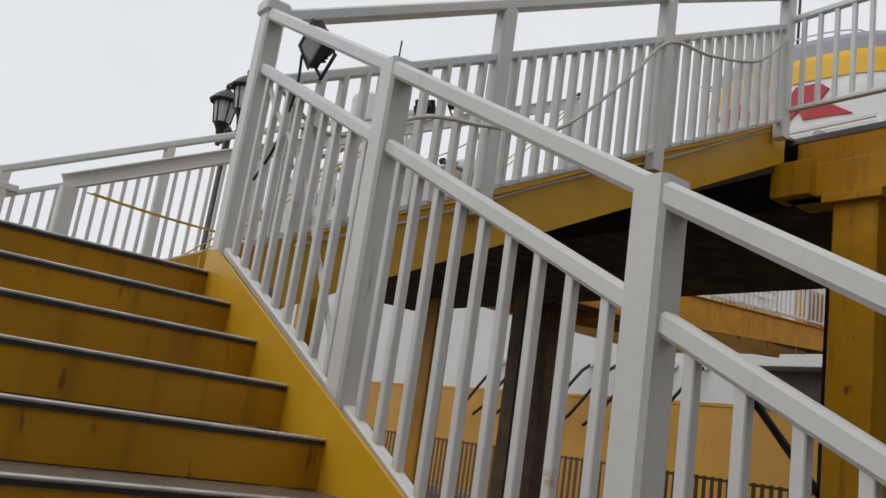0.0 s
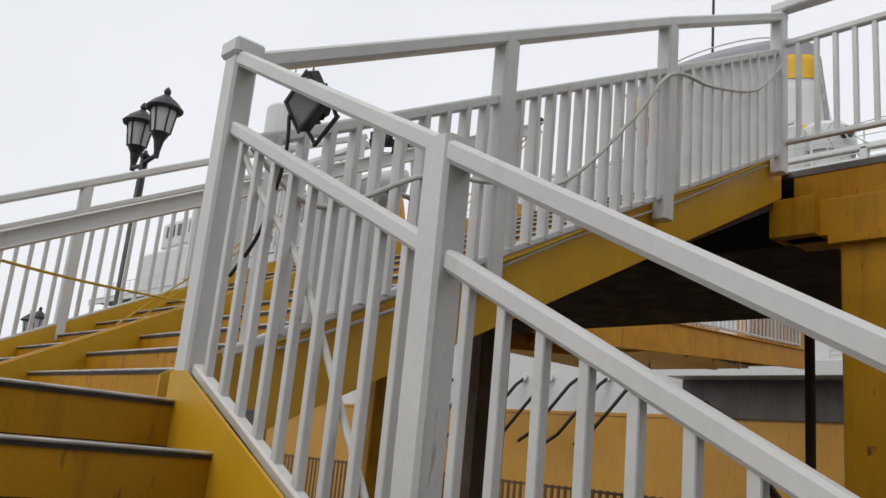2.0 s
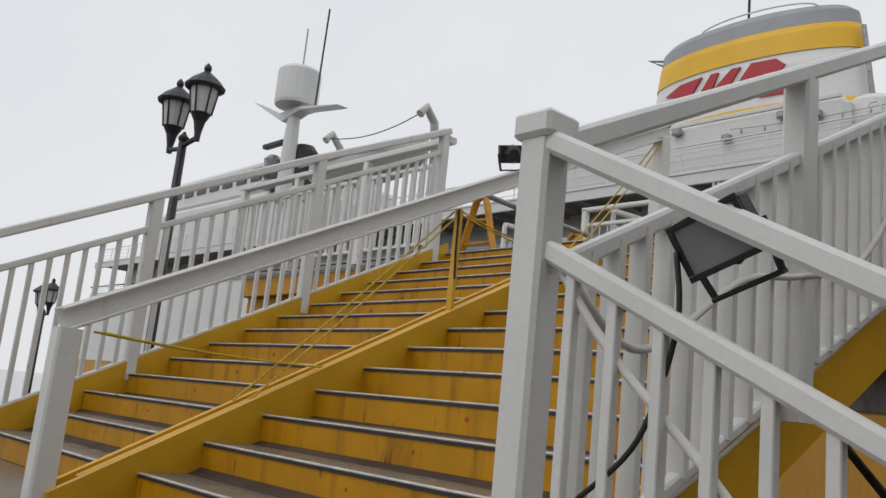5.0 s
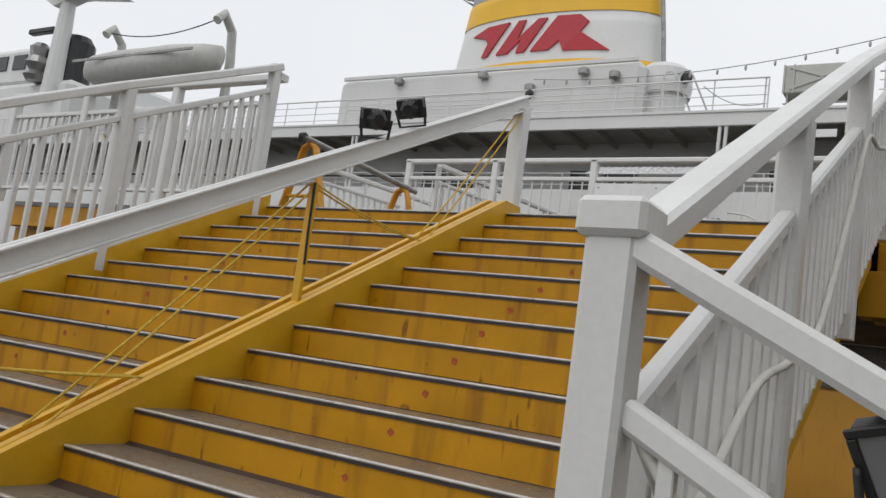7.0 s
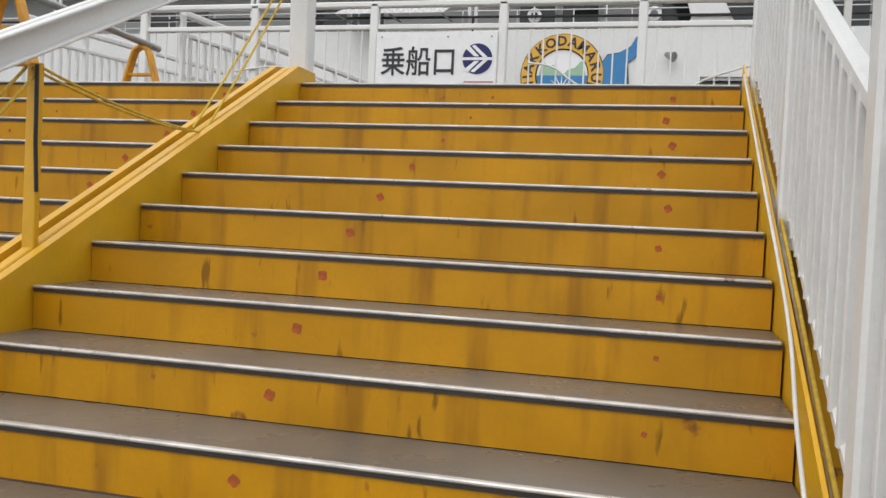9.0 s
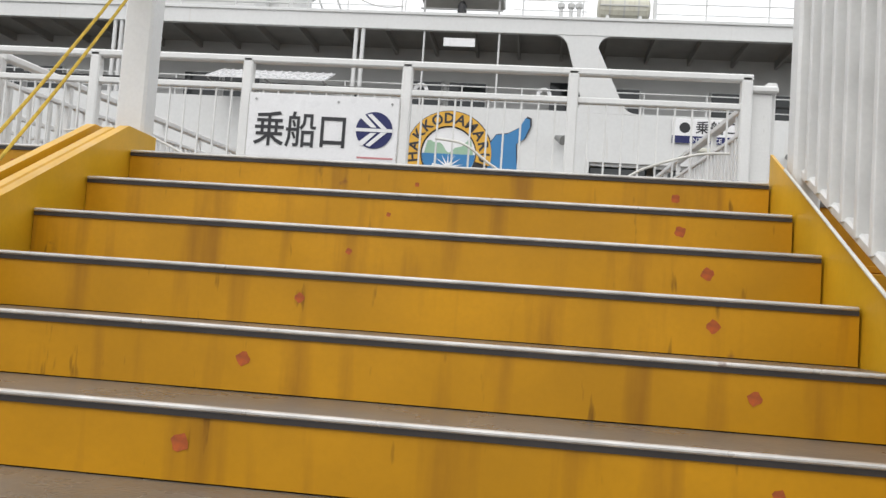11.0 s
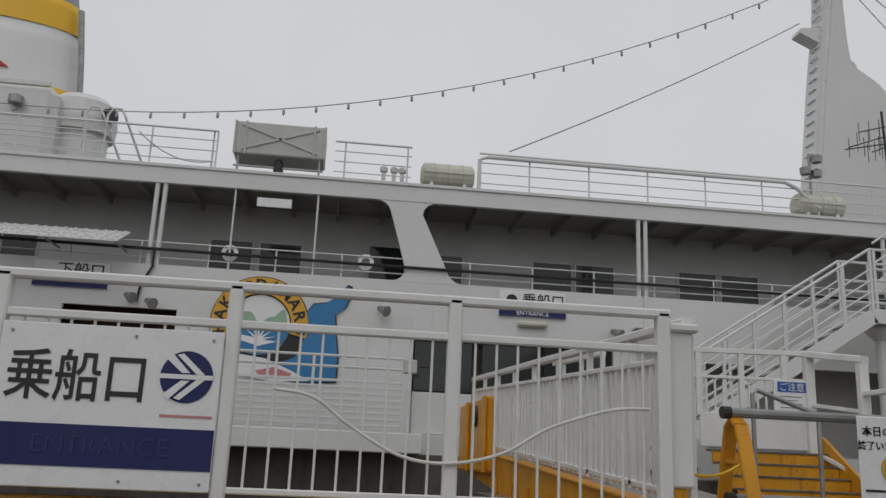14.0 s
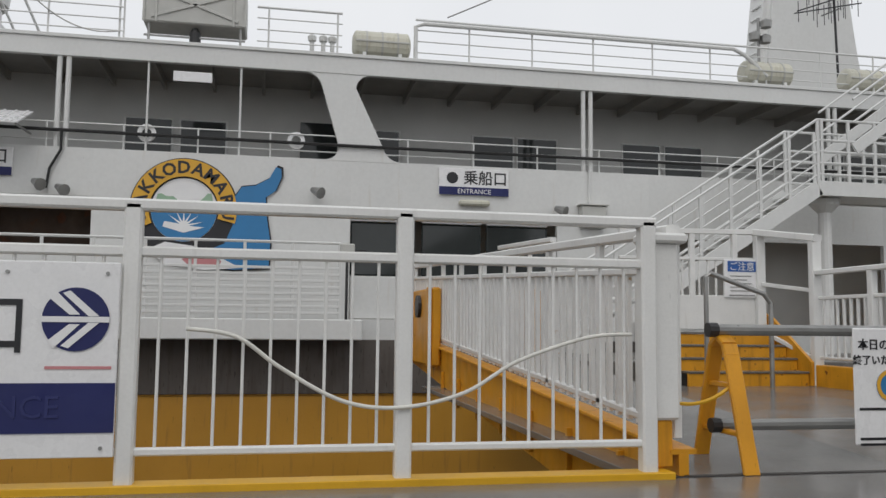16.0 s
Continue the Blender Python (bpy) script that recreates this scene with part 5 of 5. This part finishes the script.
def street_lamp(x, y, z_top, s=1.0, label="black twin-lantern street lamp on a slim pole"):
    t = thing("street_lamp", (x, y, GROUND), label, "street lamp", "street lamps")
    part("pole", lathe([(0.16 * s, 0), (0.16 * s, 0.5), (0.10 * s, 0.6), (0.085 * s, 2.5), (0.075 * s, z_top - 1.35 * s - GROUND)], (x, y, GROUND), 12), black, t, soft=True)
    za = z_top - 1.45 * s
    part("finial", lathe([(0.09 * s, 0), (0.10 * s, 0.05), (0.05 * s, 0.1), (0.02, 0.16 * s)], (x, y, za + 0.1 * s), 10), black, t)
    for sgn, dz in ((-1, -0.05), (1, 0.0)):
        lx = x + sgn * 0.53 * s
        za = z_top - 1.45 * s + dz * s
        part("arm", tube([(x, y, za), (x + sgn * 0.2 * s, y, za + 0.02), (lx, y, za + 0.06 * s)], 0.045 * s, 8), black, t)
        lan = part("lantern", lathe([(0.05 * s, 0.0), (0.06 * s, 0.15 * s), (0.10 * s, 0.35 * s), (0.18 * s, 0.50 * s)], (lx, y, za), 12), black, t)
        part("glass", lathe([(0.17 * s, 0.50 * s), (0.24 * s, 0.95 * s), (0.2 * s, 0.97 * s)], (lx, y, za), 12), frost, lan, "frosted lantern glass")
        for k in range(6):
            a = k * math.pi / 3
            part("rib", bar((lx + 0.18 * s * math.cos(a), y + 0.18 * s * math.sin(a), za + 0.49 * s), (lx + 0.25 * s * math.cos(a), y + 0.25 * s * math.sin(a), za + 0.97 * s), 0.03 * s, 0.03 * s), black, lan)
        part("hood", lathe([(0.34 * s, 0.95 * s), (0.36 * s, 0.99 * s), (0.25 * s, 1.12 * s), (0.10 * s, 1.24 * s), (0.05 * s, 1.28 * s), (0.07 * s, 1.33 * s), (0.06 * s, 1.38 * s), (0.01, 1.44 * s)], (lx, y, za), 14), black, lan, soft=False)
    return t


street_lamp(-9.13, 3.99, 5.97, 0.95)
street_lamp(-30.5, 9.0, 4.2)

# ---- under the stair: quay fence, timber posts, hose rack ----
qf = thing("quay_fence", (0, 14.5, GROUND), "low brown slatted quay fence", "fence")
part("rail", bar((-30, 14.5, -0.55), (6, 14.5, -0.55), 0.05, 0.06), wood_post, qf)
part("rail", bar((-30, 14.5, GROUND + 0.2), (6, 14.5, GROUND + 0.2), 0.05, 0.06), wood_post, qf)
for k in range(180):
    x = -30 + 0.2 * k
    part("slat", bar((x, 14.47, GROUND), (x, 14.47, -0.5), 0.09, 0.02, 0.004, up=(0, 1, 0)), wood_post, qf)
for x, y in ((-2.2, 6.2), (-4.2, 8.6)):
    p = thing("timber_post", (x, y, GROUND), "weathered brown post under the stair", "post", "posts under the stair")
    part("shaft", block(x - 0.14, x + 0.14, y - 0.14, y + 0.14, GROUND, TOP - 0.35, 0.02), wood_post, p)
sb = thing("stair_brace", (1.0, 6.5, 0), "dark diagonal steel braces under the platform", "brace")
for a, b in (((0.6, 7.0, 0.75), (1.8, 7.0, -0.6)), ((2.6, 6.9, 0.3), (1.8, 7.0, -0.6))):
    part("diagonal", bar(a, b, 0.08, 0.07), under, sb)
part("upright", bar((1.8, 7.0, GROUND), (1.8, 7.0, TOP - 0.5), 0.08, 0.08, up=(0, 1, 0)), under, sb)
for k in range(9):
    x = -20.5 + 1.25 * k
    hr = thing("mooring_hose", (x, HY, 2.9), "black hose hanging from a hull fitting", "hose", "hull hoses")
    part("hose", tube([(x, HY - 0.02, 3.0), (x - 0.15, HY - 0.35, 2.7), (x - 0.7, HY - 0.6, 1.9), (x - 1.6, HY - 0.6, 1.0), (x - 2.2, HY - 0.5, 0.7)], 0.06, 6), cable_black, hr, soft=True)
    part("flange", tube([(x, HY, 3.0), (x, HY - 0.12, 3.0)], 0.14, 10), hull_white, hr)

# ---- exterior stair on the ship ----
OFFSET = Vector((0.35, 0, 0))
st = thing("ship_stair", (10, 20, 3), "white steel exterior stair with tube railings beside the ship", "stairs")
SYY = 19.6
s0, s1 = Vector((6.9, SYY, 2.7)), Vector((12.45, SYY, 6.25))
for y in (SYY, SYY + 1.2):
    o = Vector((0, y - SYY, 0))
    part("stringer", bar(s0 + o, s1 + o, 0.06, 0.32), hull_white, st)
    for k, h in enumerate((0.30, 0.55, 0.80, 1.05, 1.5)):
        part("rail", tube([s0 + o + Vector((0, 0, h)), s1 + o + Vector((0, 0, h))], 0.035 if h > 1.2 else 0.022, 6), hull_white, st)
    for k in range(9):
        p = s0.lerp(s1, k / 8) + o
        part("stanchion", bar(p, p + Vector((0, 0, 1.5)), 0.07, 0.05, up=(0, 1, 0)), hull_white, st)
    part("landing_beam", bar(s1 + o + Vector((0, 0, 0)), s1 + o + Vector((3.5, 0, 0)), 0.06, 0.32), hull_white, st)
    for h in (0.3, 0.55, 0.8, 1.05, 1.5):
        part("rail", tube([s1 + o + Vector((0, 0, h)), s1 + o + Vector((3.5, 0, h))], 0.03, 6), hull_white, st)
    for k in range(6):
        p = s1 + o + Vector((0.1 + 0.65 * k, 0, 0))
        part("stanchion", bar(p, p + Vector((0, 0, 1.5)), 0.07, 0.05, up=(0, 1, 0)), hull_white, st)
    u0, u1 = s1 + o + Vector((0.9, 0, 0.9)), s1 + o + Vector((3.6, 0, 2.8))
    for h in (0.6, 1.1):
        part("rail", tube([u0 + Vector((0, 0, h)), u1 + Vector((0, 0, h))], 0.03, 6), hull_white, st)
    part("stringer", bar(u0, u1, 0.06, 0.25), hull_white, st)
for k in range(15):
    p = s0.lerp(s1, (k + 0.5) / 15)
    part("tread", block(p.x - 0.15, p.x + 0.15, SYY + 0.03, SYY + 1.17, p.z - 0.02, p.z + 0.02, 0), hull_white, st)
part("landing", block(12.3, 15.8, SYY + 0.03, SYY + 1.17, 6.12, 6.2, 0.01), hull_white, st)
for x in (13.0, 15.2):
    part("column", tube([(x, SYY + 0.6, TOP), (x, SYY + 0.6, 5.95)], 0.14, 12), hull_white, st)
    part("column_head", lathe([(0.15, 0), (0.32, 0.18), (0.34, 0.3)], (x, SYY + 0.6, 5.8), 12), hull_white, st)
part("foot_deck", block(5.4, 18, 16.3, 21.0, TOP - 0.4, TOP + 0.3, 0.02), tread_m, st, "grey stair foot deck")
OFFSET = Vector((1.0, 0, 0))
eb = thing("entrance_board", (8.3, 11.6, 2.9), "white entrance board with blue band on the railing", "sign")
part("panel", block(8.30, 8.325, 10.9, 12.42, 2.88, 3.74, 0.005), board, eb)
part("band", block(8.294, 8.298, 10.9, 12.42, 2.90, 3.18, 0), mid_blue, eb, "blue band")
lettering("kanji_text", "乗船口", 0.36, (8.292, 12.0, 3.32), ink, eb, turn=(90, 0, -90), bold=0.004)
lettering("word", "ENTRANCE", 0.19, (8.290, 12.2, 2.96), ink_white, eb, turn=(90, 0, -90))
part("emblem", plate([(12.38, 3.36), (12.06, 3.36), (12.14, 3.62), (12.26, 3.66)], 0.003, 'x', 8.293), mid_blue, eb)
